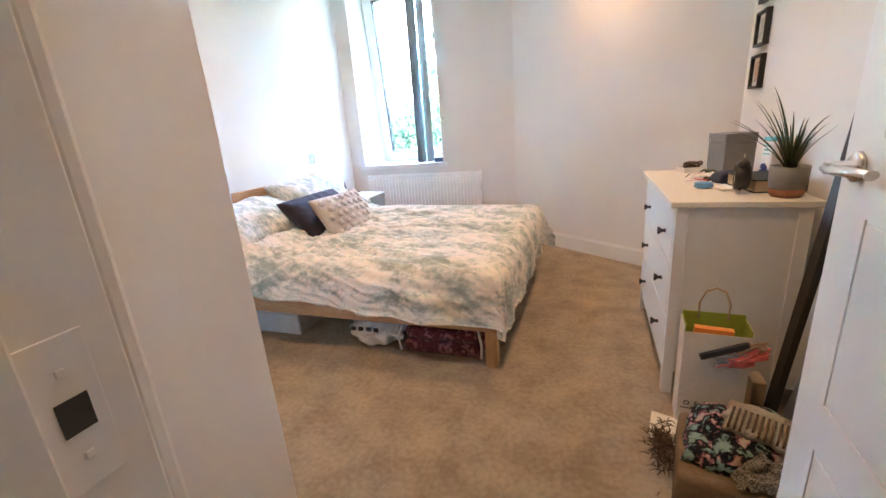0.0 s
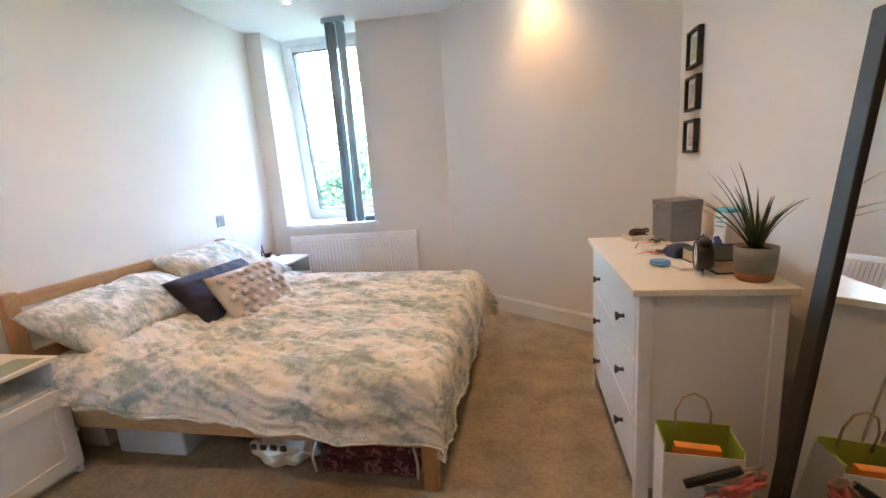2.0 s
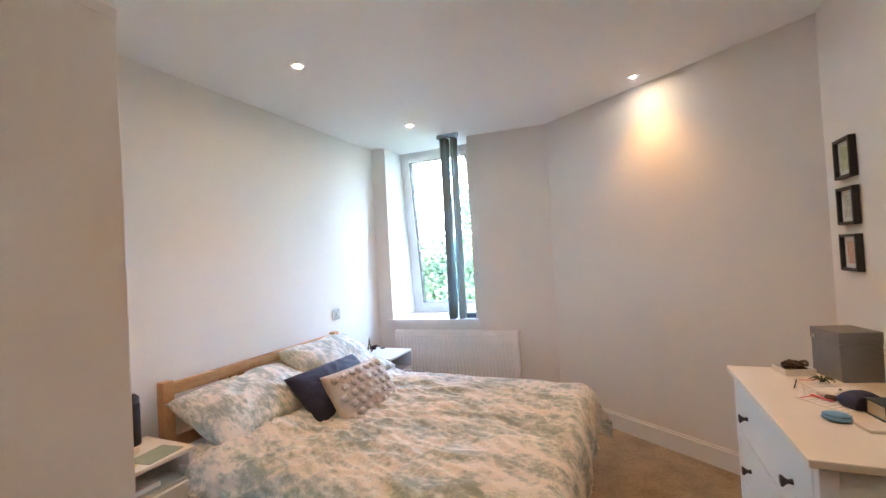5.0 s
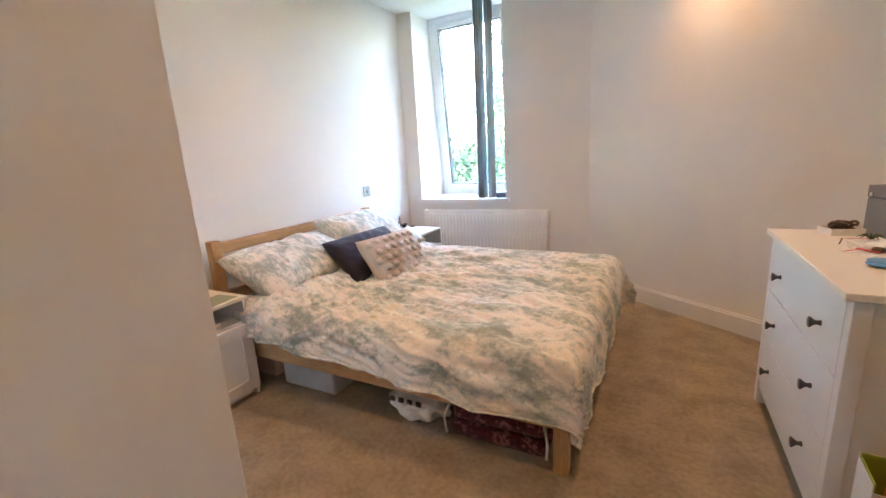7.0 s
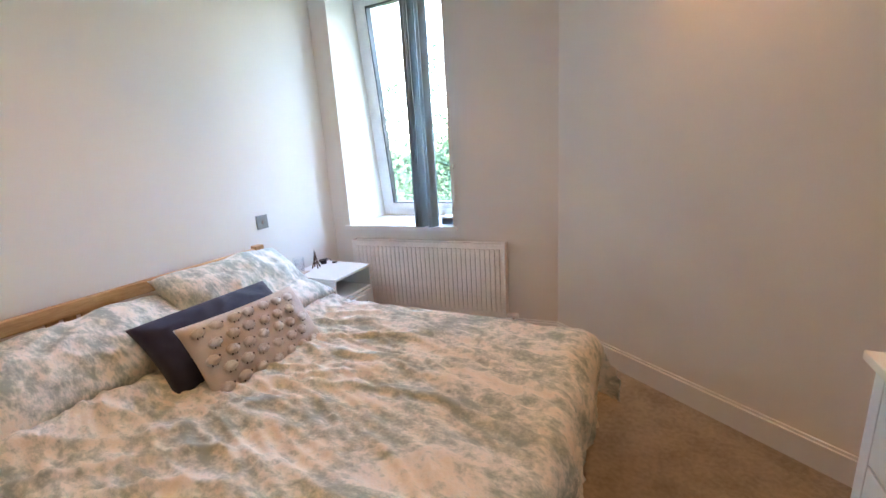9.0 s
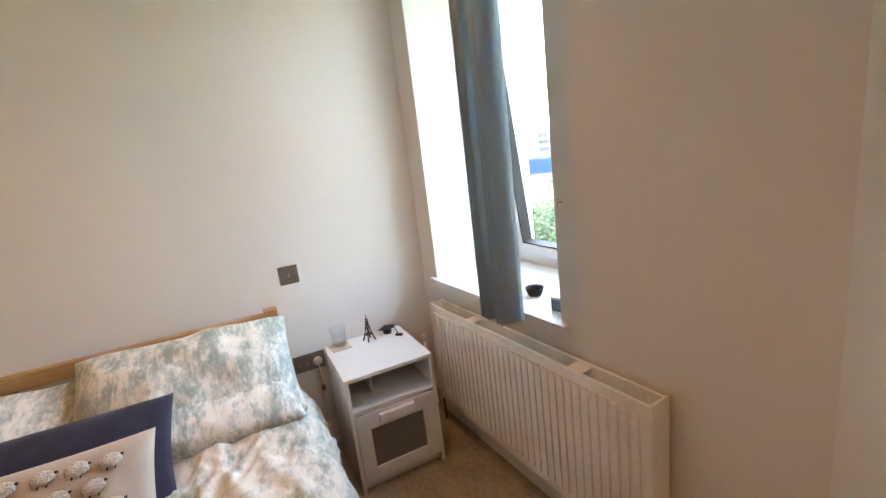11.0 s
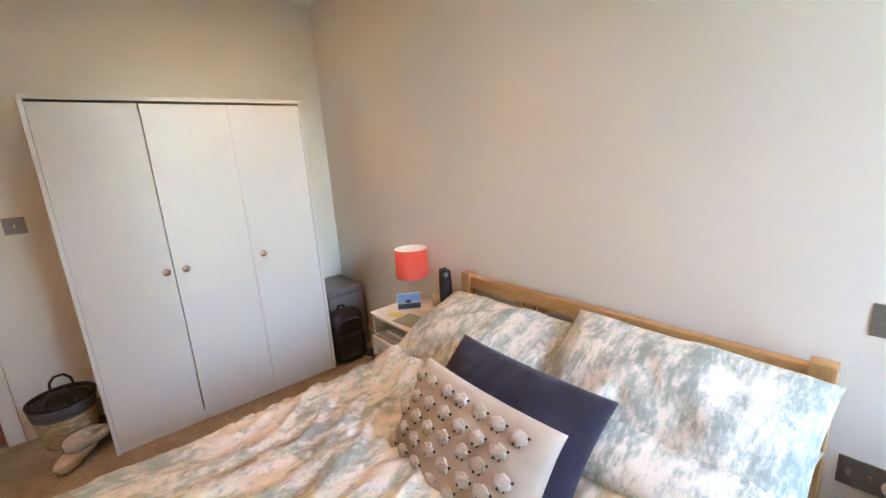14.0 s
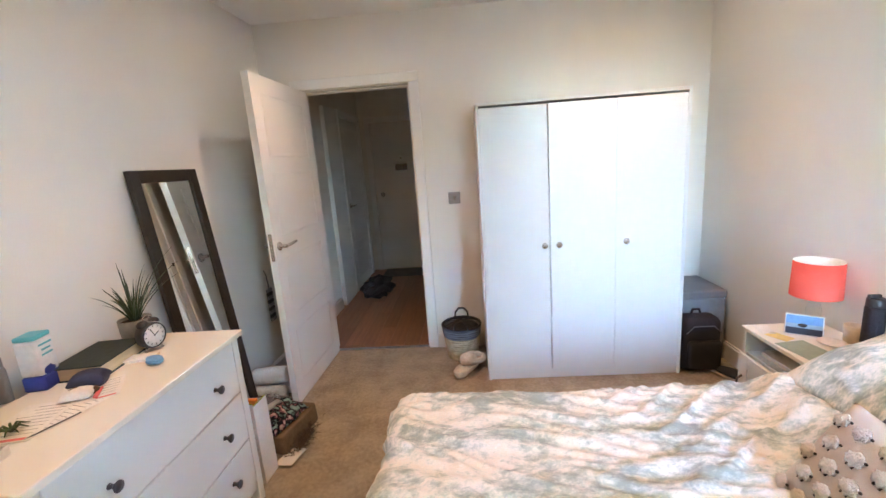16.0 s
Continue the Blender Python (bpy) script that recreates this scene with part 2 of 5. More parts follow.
DYES = [(0.34, 0.40, 0.38), (0.43, 0.485, 0.455), (0.56, 0.60, 0.555), (0.72, 0.715, 0.665), (0.83, 0.795, 0.74), (0.76, 0.71, 0.63), (0.85, 0.825, 0.78)]
DUVET = watercolour("printed_duvet", DYES, (0.75, 1.3, 1.0), 6.6, 30.0, rough=0.72, fine_mix=0.40, low=0.416)
PILLOWM = watercolour("printed_pillowcase", DYES, (1.6, 0.6, 1.0), 9.0, 40.0, rough=0.70, fine_mix=0.40, low=0.43)
FLORAL = watercolour("floral_cloth", [(0.42, 0.58, 0.52), (0.30, 0.44, 0.38), (0.02, 0.02, 0.03), (0.02, 0.02, 0.03), (0.02, 0.02, 0.03), (0.60, 0.26, 0.28), (0.74, 0.60, 0.52)], (1, 1, 1), 26, 60, rough=0.5, fine_mix=0.2)
BERRY = watercolour("berry_quilt", [(0.05, 0.012, 0.02), (0.14, 0.03, 0.05), (0.07, 0.02, 0.03), (0.36, 0.16, 0.17), (0.13, 0.03, 0.05)], (1, 1, 1), 16, 50)
CHECK = watercolour("checked_cloth", [(0.02, 0.02, 0.02), (0.55, 0.52, 0.48), (0.03, 0.03, 0.03), (0.6, 0.58, 0.55)], (1, 1, 1), 60, 120)
ART_G = watercolour("print_green", [(0.55, 0.52, 0.30), (0.40, 0.45, 0.22), (0.68, 0.64, 0.45)], (1, 1, 1), 20, 60, 0.0)
ART_N = watercolour("print_neutral", [(0.62, 0.56, 0.46), (0.46, 0.40, 0.32), (0.70, 0.66, 0.58)], (1, 1, 1), 20, 60, 0.0)
ART_R = watercolour("print_red", [(0.70, 0.30, 0.20), (0.66, 0.50, 0.40), (0.60, 0.20, 0.14)], (1, 1, 1), 20, 60, 0.0)


# ---------- mesh helpers ----------
def finish(bm, name, material, smooth=False):
    me = bpy.data.meshes.new(name)
    bmesh.ops.recalc_face_normals(bm, faces=bm.faces)
    if smooth:
        for f in bm.faces:
            f.smooth = True
    bm.to_mesh(me)
    bm.free()
    for m in material if isinstance(material, (list, tuple)) else [material]:
        me.materials.append(m)
    return me


def part(name, bm, material, parent=None, label="", smooth=False):
    ob = new(name, finish(bm, name, material, smooth))
    if parent is not None:
        ob.parent = parent
    if label:
        ob["label"] = label
    return ob


def thing(name, m, label, category, group=""):
    """An Empty at a thing's base, at the pose m."""
    ob = new(name)
    ob.empty_display_size = 0.1
    ob.matrix_world = m
    return tagged(ob, label, category, group)


def solid(name, bm, material, label, category, m=None, group="", smooth=False, kind=""):
    """A thing of one mesh."""
    ob = new(name, finish(bm, name, material, smooth))
    if m is not None:
        ob.matrix_world = m
    return tagged(ob, label, category, group, kind)


def box(bm, x0, x1, y0, y1, z0, z1, bevel=0.0, seg=2, mi=0):
    r = bmesh.ops.create_cube(bm, size=1.0)
    vs = r["verts"]
    for v in vs:
        v.co = Vector((x0 + (v.co.x + 0.5) * (x1 - x0), y0 + (v.co.y + 0.5) * (y1 - y0), z0 + (v.co.z + 0.5) * (z1 - z0)))
    fs = list({f for v in vs for f in v.link_faces})
    for f in fs:
        f.material_index = mi
    if bevel:
        es = list({e for v in vs for e in v.link_edges})
        r2 = bmesh.ops.bevel(bm, geom=es, offset=bevel, segments=seg, affect="EDGES", profile=0.5)
        for f in r2["faces"]:
            f.material_index = mi
    return bm


def bx(x0, x1, y0, y1, z0, z1, bevel=0.0, seg=2):
    return box(bmesh.new(), x0, x1, y0, y1, z0, z1, bevel, seg)


def lathe(profile, n=32, bm=None, mi=0, centre=(0, 0)):
    """Turn (radius, height) pairs about the z axis."""
    bm = bm or bmesh.new()
    rings = []
    for r, z in profile:
        if r < 1e-5:
            rings.append([bm.verts.new((centre[0], centre[1], z))])
        else:
            rings.append([bm.verts.new((centre[0] + r * math.cos(2 * math.pi * i / n), centre[1] + r * math.sin(2 * math.pi * i / n), z)) for i in range(n)])
    for a, b in zip(rings, rings[1:]):
        for i in range(n):
            j = (i + 1) % n
            if len(a) == 1 and len(b) == 1:
                continue
            if len(a) == 1:
                f = bm.faces.new((a[0], b[j], b[i]))
            elif len(b) == 1:
                f = bm.faces.new((a[i], a[j], b[0]))
            else:
                f = bm.faces.new((a[i], a[j], b[j], b[i]))
            f.material_index = mi
            f.smooth = True
    return bm


def tube(pts, radius, n=8, bm=None, taper=None, mi=0, flat=1.0):
    """A round bar along points; taper gives a factor for each point."""
    bm = bm or bmesh.new()
    pts = [Vector(p) for p in pts]
    rings = []
    up = Vector((0.13, 0.2, 0.97)).normalized()
    for i, p in enumerate(pts):
        d = (pts[min(i + 1, len(pts) - 1)] - pts[max(i - 1, 0)]).normalized()
        a = d.cross(up)
        a = a.normalized() if a.length > 1e-3 else Vector((1, 0, 0))
        b = d.cross(a).normalized()
        r = radius * (taper[i] if taper else 1)
        rings.append([bm.verts.new(p + r * (math.cos(2 * math.pi * k / n) * a + flat * math.sin(2 * math.pi * k / n) * b)) for k in range(n)])
    for a, b in zip(rings, rings[1:]):
        for k in range(n):
            f = bm.faces.new((a[k], a[(k + 1) % n], b[(k + 1) % n], b[k]))
            f.smooth = True
            f.material_index = mi
    for ring in (rings[0], rings[-1]):
        f = bm.faces.new(ring)
        f.material_index = mi
    return bm


def prism(poly, z0, z1, bm=None):
    """An upright slab over a polygon of (x, y)."""
    bm = bm or bmesh.new()
    lo = [bm.verts.new((x, y, z0)) for x, y in poly]
    hi = [bm.verts.new((x, y, z1)) for x, y in poly]
    bm.faces.new(lo[::-1])
    bm.faces.new(hi)
    for i in range(len(poly)):
        j = (i + 1) % len(poly)
        bm.faces.new((lo[i], lo[j], hi[j], hi[i]))
    return bm


def structure(name, bm, material, label, category, smooth=False):
    return tagged(new(name, finish(bm, name, material, smooth)), label, category, kind="structure")


def blob(rx, ry, rz, amp=0.1, freq=6.0, seed=0, sub=3, bm=None, at=(0, 0, 0), mi=0):
    """An uneven soft lump."""
    bm = bm or bmesh.new()
    r = bmesh.ops.create_icosphere(bm, subdivisions=sub, radius=1.0)
    for v in r["verts"]:
        k = 1 + amp * noise.noise(v.co * freq * 0.5 + Vector((seed, seed * 2, 0)))
        v.co = Vector((at[0] + v.co.x * rx * k, at[1] + v.co.y * ry * k, at[2] + v.co.z * rz * k))
        for f in v.link_faces:
            f.smooth = True
            f.material_index = mi
    return bm


def along(a, b, off):
    """The point a plus off metres to the left of the way from a to b."""
    d = Vector((b[0] - a[0], b[1] - a[1]))
    n = Vector((-d.y, d.x)).normalized()
    return n * off


# ---------- structure ----------
structure("floor", prism([(-0.1, 0.0), (EAST + 0.1, 0.0), (EAST + 0.1, 2.9), (KINK[0] + 0.05, KINK[1] + 0.1), (-0.1, 3.85)], -0.06, 0.0), CARPET,
          "mottled beige deep-pile carpet, trodden and brushed", "carpet")
structure("ceiling", prism([(-0.2, -0.1), (EAST + 0.2, -0.1), (EAST + 0.2, 3.0), (1.8, 4.4), (-0.2, 4.4)], CEIL, CEIL + 0.1), CEILM,
          "smooth white painted plaster ceiling", "ceiling")
structure("wall_west", bx(-0.15, 0.0, -0.15, 4.4, -0.06, CEIL + 0.02), WALL, "plain warm-white painted wall", "wall")
structure("wall_east", prism([(east_x(-0.15), -0.15), (east_x(-0.15) + 0.2, -0.15), (east_x(3.0) + 0.2, 3.0), (east_x(3.0), 3.0)], -0.06, CEIL + 0.02), WALL, "plain warm-white painted wall", "wall")


def slanted(name, a, b, z0, z1, thick, label):
    n = along(a, b, thick)
    return structure(name, prism([a, b, (b[0] + n.x, b[1] + n.y), (a[0] + n.x, a[1] + n.y)], z0, z1), WALL, label, "wall")


def wall_y(x):
    return NW[1] + (KINK[1] - NW[1]) * x / KINK[0]


# the window wall: pieces beside and below the tall opening
structure("wall_north", prism([(0.0, wall_y(0)), (WIN_X0, wall_y(WIN_X0)), (WIN_X0, REVEAL), (0.0, REVEAL)], -0.06, CEIL + 0.01), WALL, "narrow pier of the window wall, warm white", "wall")
structure("wall_north_2", prism([(WIN_X1, wall_y(WIN_X1)), KINK, (KINK[0] + 0.3, REVEAL), (WIN_X1, REVEAL)], -0.06, CEIL + 0.01), WALL, "pier of the window wall, warm white", "wall")
structure("wall_north_3", prism([(WIN_X0, wall_y(WIN_X0)), (WIN_X1, wall_y(WIN_X1)), (WIN_X1, REVEAL), (WIN_X0, REVEAL)], -0.06, SILL - 0.035), WALL, "wall below the window, warm white", "wall")
slanted("wall_northeast", NE, KINK, -0.06, CEIL + 0.01, -0.25, "diagonal warm-white painted wall washed by a downlight")
# door wall
structure("wall_south", bx(-0.15, DOOR_X0 - 0.03, -0.13, 0.0, -0.06, CEIL + 0.02), WALL, "warm-white painted wall beside the door", "wall")
structure("wall_south_2", bx(DOOR_X1 + 0.03, EAST + 0.15, -0.13, 0.0, -0.06, CEIL + 0.02), WALL, "strip of wall at the hinge side", "wall")
structure("wall_south_3", bx(DOOR_X0 - 0.03, DOOR_X1 + 0.03, -0.13, 0.0, DOOR_H + 0.03, CEIL + 0.02), WALL, "wall over the door", "wall")


def skirting(name, a, b, z1=0.122, thick=0.018):
    """Square-topped skirting with a small bevel, room side to the right of a to b."""
    n = along(a, b, -thick)
    n2 = along(a, b, -thick * 0.45)
    bm = prism([a, b, (b[0] + n.x, b[1] + n.y), (a[0] + n.x, a[1] + n.y)], 0.0, z1 - 0.012)
    prism([a, b, (b[0] + n2.x, b[1] + n2.y), (a[0] + n2.x, a[1] + n2.y)], z1 - 0.012, z1, bm)
    return structure(name, bm, TRIM, "white painted skirting board", "skirting")


skirting("baseboard", (0.0, 0.018), (0.0, 3.68))
skirting("baseboard_2", NW, KINK)
skirting("baseboard_3", KINK, NE)
skirting("baseboard_4", NE, (east_x(0.018), 0.018))
skirting("baseboard_5", (1.955, 0.0), (0.0, 0.0))

# door lining, stops and architraves
lining = thing("door_frame", pose(0, 0, 0), "white painted door lining with plain architraves", "door frame")
lining["kind"] = "structure"
part("jamb", bx(DOOR_X0 - 0.03, DOOR_X0, -0.13, 0.0, 0, DOOR_H + 0.03, 0.002), TRIM, lining)
part("jamb", bx(DOOR_X1, DOOR_X1 + 0.03, -0.13, 0.0, 0, DOOR_H + 0.03, 0.002), TRIM, lining)
part("head_jamb", bx(DOOR_X0, DOOR_X1, -0.13, 0.0, DOOR_H, DOOR_H + 0.03, 0.002), TRIM, lining)
part("door_stop", bx(DOOR_X0, DOOR_X0 + 0.012, -0.098, -0.062, 0, DOOR_H - 0.012, 0.002), TRIM, lining)
part("door_stop", bx(DOOR_X1 - 0.012, DOOR_X1, -0.098, -0.062, 0, DOOR_H - 0.012, 0.002), TRIM, lining)
part("door_stop", bx(DOOR_X0, DOOR_X1, -0.098, -0.062, DOOR_H - 0.012, DOOR_H, 0.002), TRIM, lining)
for yy0, yy1 in ((0.0, 0.017), (-0.147, -0.13)):
    part("architrave", bx(DOOR_X0 - 0.075, DOOR_X0 - 0.006, yy0, yy1, 0, DOOR_H + 0.006, 0.005), TRIM, lining)
    part("architrave", bx(DOOR_X1 + 0.006, DOOR_X1 + 0.075, yy0, yy1, 0, DOOR_H + 0.006, 0.005), TRIM, lining)
    part("architrave", bx(DOOR_X0 - 0.075, DOOR_X1 + 0.075, yy0, yy1, DOOR_H + 0.006, DOOR_H + 0.075, 0.005), TRIM, lining)
strike = part("strike_plate", bx(DOOR_X0 - 0.001, DOOR_X0 + 0.0015, -0.0605, -0.022, 0.908, 1.018, 0.0005), TRIM, lining, "strike plate painted over in white")
# no opening is cut: a flat black patch paints the hole's shaded inside
part("keep_hole_shade", bx(DOOR_X0 + 0.0012, DOOR_X0 + 0.0024, -0.050, -0.031, 0.950, 0.975), BLACK, strike)
for zz in (0.932, 0.994):
    part("screw", bx(DOOR_X0 + 0.0012, DOOR_X0 + 0.003, -0.044, -0.038, zz - 0.003, zz + 0.003, 0.001), TRIM, strike)
structure("threshold", bx(DOOR_X0, DOOR_X1, -0.035, 0.006, -0.004, 0.006, 0.003), CHROME, "thin metal carpet threshold strip", "threshold")

# ---------- window ----------
TILT = 6.0
win = thing("window_1", pose((WIN_X0 + WIN_X1) / 2, 4.235, SILL, TILT, 0, 0), "tall white plastic window, closed, leaning inwards at its head", "window")
win["kind"] = "structure"
WW, WH = (WIN_X1 - WIN_X0) / 2, 1.695
for nm, a in (("frame_side", (-WW - 0.02, -WW + 0.055, 0, WH)), ("frame_side", (WW - 0.055, WW + 0.02, 0, WH)),
              ("frame_rail", (-WW + 0.055, WW - 0.055, 0, 0.06)), ("frame_rail", (-WW + 0.055, WW - 0.055, WH - 0.06, WH))):
    part(nm, bx(a[0], a[1], -0.035, 0.035, a[2], a[3], 0.006), UPVC, win)
sash = part("sash", bx(-WW + 0.055, -WW + 0.105, -0.048, 0.02, 0.06, WH - 0.06, 0.008), UPVC, win)
part("sash", bx(WW - 0.105, WW - 0.055, -0.048, 0.02, 0.06, WH - 0.06, 0.008), UPVC, win)
part("sash", bx(-WW + 0.105, WW - 0.105, -0.048, 0.02, 0.06, 0.11, 0.008), UPVC, win)
part("sash", bx(-WW + 0.105, WW - 0.105, -0.048, 0.02, WH - 0.11, WH - 0.06, 0.008), UPVC, win)
for a in ((-WW + 0.105, -WW + 0.112, 0.11, WH - 0.11), (WW - 0.112, WW - 0.105, 0.11, WH - 0.11),
          (-WW + 0.112, WW - 0.112, 0.11, 0.117), (-WW + 0.112, WW - 0.112, WH - 0.117, WH - 0.11)):
    part("gasket", bx(a[0], a[1], -0.044, 0.016, a[2], a[3]), GASKET, win)
pane = part("pane", bx(-WW + 0.112, WW - 0.112, -0.004, 0.004, 0.117, WH - 0.117), GLASS, win)
pane.visible_shadow = False
whd = part("window_handle", bx(WW - 0.09, WW - 0.07, -0.062, -0.048, 0.70, 0.77, 0.003), WHITEPLASTIC, win)
part("lever", bx(WW - 0.088, WW - 0.072, -0.085, -0.062, 0.60, 0.76, 0.005), WHITEPLASTIC, whd)
structure("window_reveal", bx(WIN_X0, WIN_X1, 4.275, 4.36, SILL - 0.04, SILL + 0.012), UPVC, "outer sill below the window", "sill")
structure("window_sill", prism([(WIN_X0 - 0.035, wall_y(0.1) - 0.022), (WIN_X1 + 0.035, wall_y(1.0) - 0.022), (WIN_X1 + 0.035, wall_y(1.0) - 0.001),
                                (WIN_X1 - 0.001, wall_y(1.0) + 0.002), (WIN_X1 - 0.001, 4.272), (WIN_X0 + 0.001, 4.272), (WIN_X0 + 0.001, wall_y(0.1) + 0.002), (WIN_X0 - 0.035, wall_y(0.1) - 0.001)],
                               SILL - 0.032, SILL), TRIM, "deep white painted window board", "sill")
# vertical blind drawn into a stack
blind = thing("vertical_blind", pose(0.828, 3.617, 0.0), "grey-blue vertical blind drawn back into a stack", "blind")
part("headrail", bx(-0.07, 0.13, -0.016, 0.016, CEIL - 0.04, CEIL, 0.004), GREYBLIND, blind)
rng = random.Random(4)
for i in range(14):
    x = -0.040 + i * 0.0056 + rng.uniform(-0.0015, 0.0015) if i < 12 else 0.078 + (i - 12) * 0.02
    a = math.radians(rng.uniform(72, 96)) if i < 12 else math.radians(rng.uniform(98, 104))
    bm = bmesh.new()
    n = 6
    cols = []
    for k in range(n + 1):
        s = (k / n - 0.5) * 0.089
        bow = 0.004 * (1 - (2 * k / n - 1) ** 2)
        cols.append((x + s * math.cos(a) - bow * math.sin(a), -s * math.sin(a) - bow * math.cos(a)))
    for k in range(n):
        (xa, ya), (xb, yb) = cols[k], cols[k + 1]
        v = [bm.verts.new(c) for c in ((xa, ya, 0.79), (xb, yb, 0.79), (xb, yb, CEIL - 0.04), (xa, ya, CEIL - 0.04))]
        bm.faces.new(v)
    bmesh.ops.remove_doubles(bm, verts=bm.verts, dist=1e-5)
    bmesh.ops.solidify(bm, geom=bm.faces[:], thickness=0.0012)
    part("slat", bm, GREYBLIND, blind, smooth=True)

# ---------- radiator ----------
rang = math.degrees(math.atan2(KINK[1] - NW[1], KINK[0]))
RW, R0, R1 = 1.155, 0.155, 0.672
rad = thing("radiator", pose(0.21, 3.625, 0, 0, 0, rang), "white double-panel steel radiator under the window", "radiator")


def radiator_panel():
    """A flat steel sheet that carries the shallow upright ribs between its top and bottom bands."""
    return box(bmesh.new(), 0.0, RW, 0.003, 0.012, R0, R1 - 0.004, 0.003)


front = part("front_panel", radiator_panel(), RADM, rad)
RIBS = 33
pitch = (RW - 0.05) / RIBS
rib = part("rib", bx(0.0045, pitch - 0.0045, -0.005, 0.006, R0 + 0.035, R1 - 0.042, 0.004, 2), RADM, front)
rib.location.x = 0.025
for i in range(1, RIBS):
    r2 = new("rib", rib.data)
    r2.parent = front
    r2.location.x = 0.025 + i * pitch
part("back_panel", bx(0.0, RW, 0.068, 0.078, R0, R1 - 0.004, 0.003), RADM, rad)
for sx in (-0.004, RW - 0.004):
    part("side_cover", bx(sx, sx + 0.008, 0.002, 0.082, R0 + 0.004, R1, 0.003), RADM, rad)
bm = bmesh.new()
for i in range(46):
    x = 0.03 + i * (RW - 0.06) / 45
    box(bm, x, x + 0.001, 0.015, 0.066, R0 + 0.05, R1 - 0.06)
part("convector_fins", bm, RADM, rad)
for k in (0.28, RW - 0.3):
    part("top_clip", bx(k, k + 0.06, 0.012, 0.075, R1 - 0.02, R1 - 0.014, 0.002), RADM, rad)
for sx in (0.05, RW - 0.06):
    part("wall_bracket", bx(sx, sx + 0.03, 0.078, 0.11, R0 + 0.05, R1 - 0.05, 0.002), RADM, rad)
vl = part("valve", lathe([(0, -0.02), (0.012, -0.02), (0.012, 0.02), (0.018, 0.025), (0.018, 0.06), (0.012, 0.066), (0, 0.066)], 16), WHITEPLASTIC, rad, "white thermostatic valve")
vl.matrix_local = pose(RW + 0.015, 0.03, R0 + 0.01, 0, 90, 0)
part("valve_tail", tube([(RW - 0.02, 0.03, R0 + 0.01), (RW + 0.035, 0.03, R0 + 0.01), (RW + 0.05, 0.03, R0 - 0.02), (RW + 0.05, 0.03, 0.0)], 0.0075, 10), CHROME, rad)
part("lockshield", tube([(0.02, 0.03, R0 + 0.01), (-0.03, 0.03, R0 + 0.01), (-0.035, 0.03, R0 - 0.02), (-0.035, 0.03, 0.0)], 0.0075, 10), CHROME, rad)

# ---------- door ----------
dang = 88.0
door = thing("door_1", pose(DOOR_X1 - 0.004, 0.012, 0.008, 0, 0, dang), "white moulded panel door standing open into the room", "door")
door["kind"] = "structure"
DW, DH, DT = 0.76, 1.96, 0.040


def panelled(w, h, t, stile, rails):
    """A door slab with sunken grooves round each panel on both faces; rails are the (bottom, top) of each panel."""
    bm = bmesh.new()
    box(bm, 0, w, 0.003, t - 0.003, 0, h)
    zs = [0.0] + [z for r in rails for z in r] + [h]
    for ya, yb in ((0, 0.0032), (t - 0.0032, t)):
        box(bm, 0, stile, ya, yb, 0, h)
        box(bm, w - stile, w, ya, yb, 0, h)
        for i in range(0, len(zs), 2):
            box(bm, stile, w - stile, ya, yb, zs[i], zs[i + 1])
        for z0, z1 in rails:
            box(bm, stile + 0.006, w - stile - 0.006, ya, yb, z0 + 0.006, z1 - 0.006, 0.0015, 1)
    return bm


leaf = part("leaf", panelled(DW, DH, DT, 0.10, [(0.12, 0.46), (0.56, 0.92), (1.05, 1.42), (1.51, 1.86)]), TRIM, door)
for y, sgn in ((-0.001, -1), (DT + 0.001, 1)):
    h = part("door_handle", lathe([(0, 0), (0.026, 0), (0.026, 0.006), (0.022, 0.009), (0.011, 0.010), (0.011, 0.045), (0, 0.045)], 28), CHROME, leaf, "brushed steel lever handle")
    h.matrix_local = pose(DW - 0.05, y, 1.0, 90 if sgn < 0 else -90, 0, 0)
    lv = part("lever", tube([(DW - 0.05, y + sgn * 0.042, 1.0), (DW - 0.085, y + sgn * 0.046, 1.0), (DW - 0.13, y + sgn * 0.045, 1.002), (DW - 0.185, y + sgn * 0.042, 1.004)], 0.0105, 12, taper=[1.05, 1, 1, 0.95], flat=0.75), CHROME, leaf)
part("latch_plate", bx(DW - 0.0005, DW + 0.0015, 0.009, 0.031, 0.92, 1.08), CHROME, leaf)
part("latch", bx(DW, DW + 0.010, 0.014, 0.026, 0.985, 1.01, 0.003), CHROME, leaf)
for zz in (0.2, 1.0, 1.75):
    part("hinge", tube([(-0.004, -0.006, zz), (-0.004, -0.006, zz + 0.09)], 0.006, 10), CHROME, door)

# ---------- wardrobe ----------
wd = thing("wardrobe", pose(0.385, 0.02, 0), "white three-door wardrobe, doors shut, round metal knobs", "wardrobe")
WDW, WDD, WDH = 1.205, 0.53, 1.735
part("side_panel", bx(0, 0.018, 0, WDD - 0.002, 0, WDH - 0.018, 0.0015), WARD, wd)
part("side_panel", bx(WDW - 0.018, WDW, 0, WDD - 0.002, 0, WDH - 0.018, 0.0015), WARD, wd)
part("top_panel", bx(0, WDW, 0, WDD, WDH - 0.018, WDH, 0.0015), WARD, wd)
part("back_panel", bx(0.018, WDW - 0.018, 0.004, 0.01, 0.05, WDH - 0.018), WARD, wd)
part("plinth", bx(0.018, WDW - 0.018, WDD - 0.03, WDD - 0.012, 0.0, 0.062, 0.001), WARD, wd)
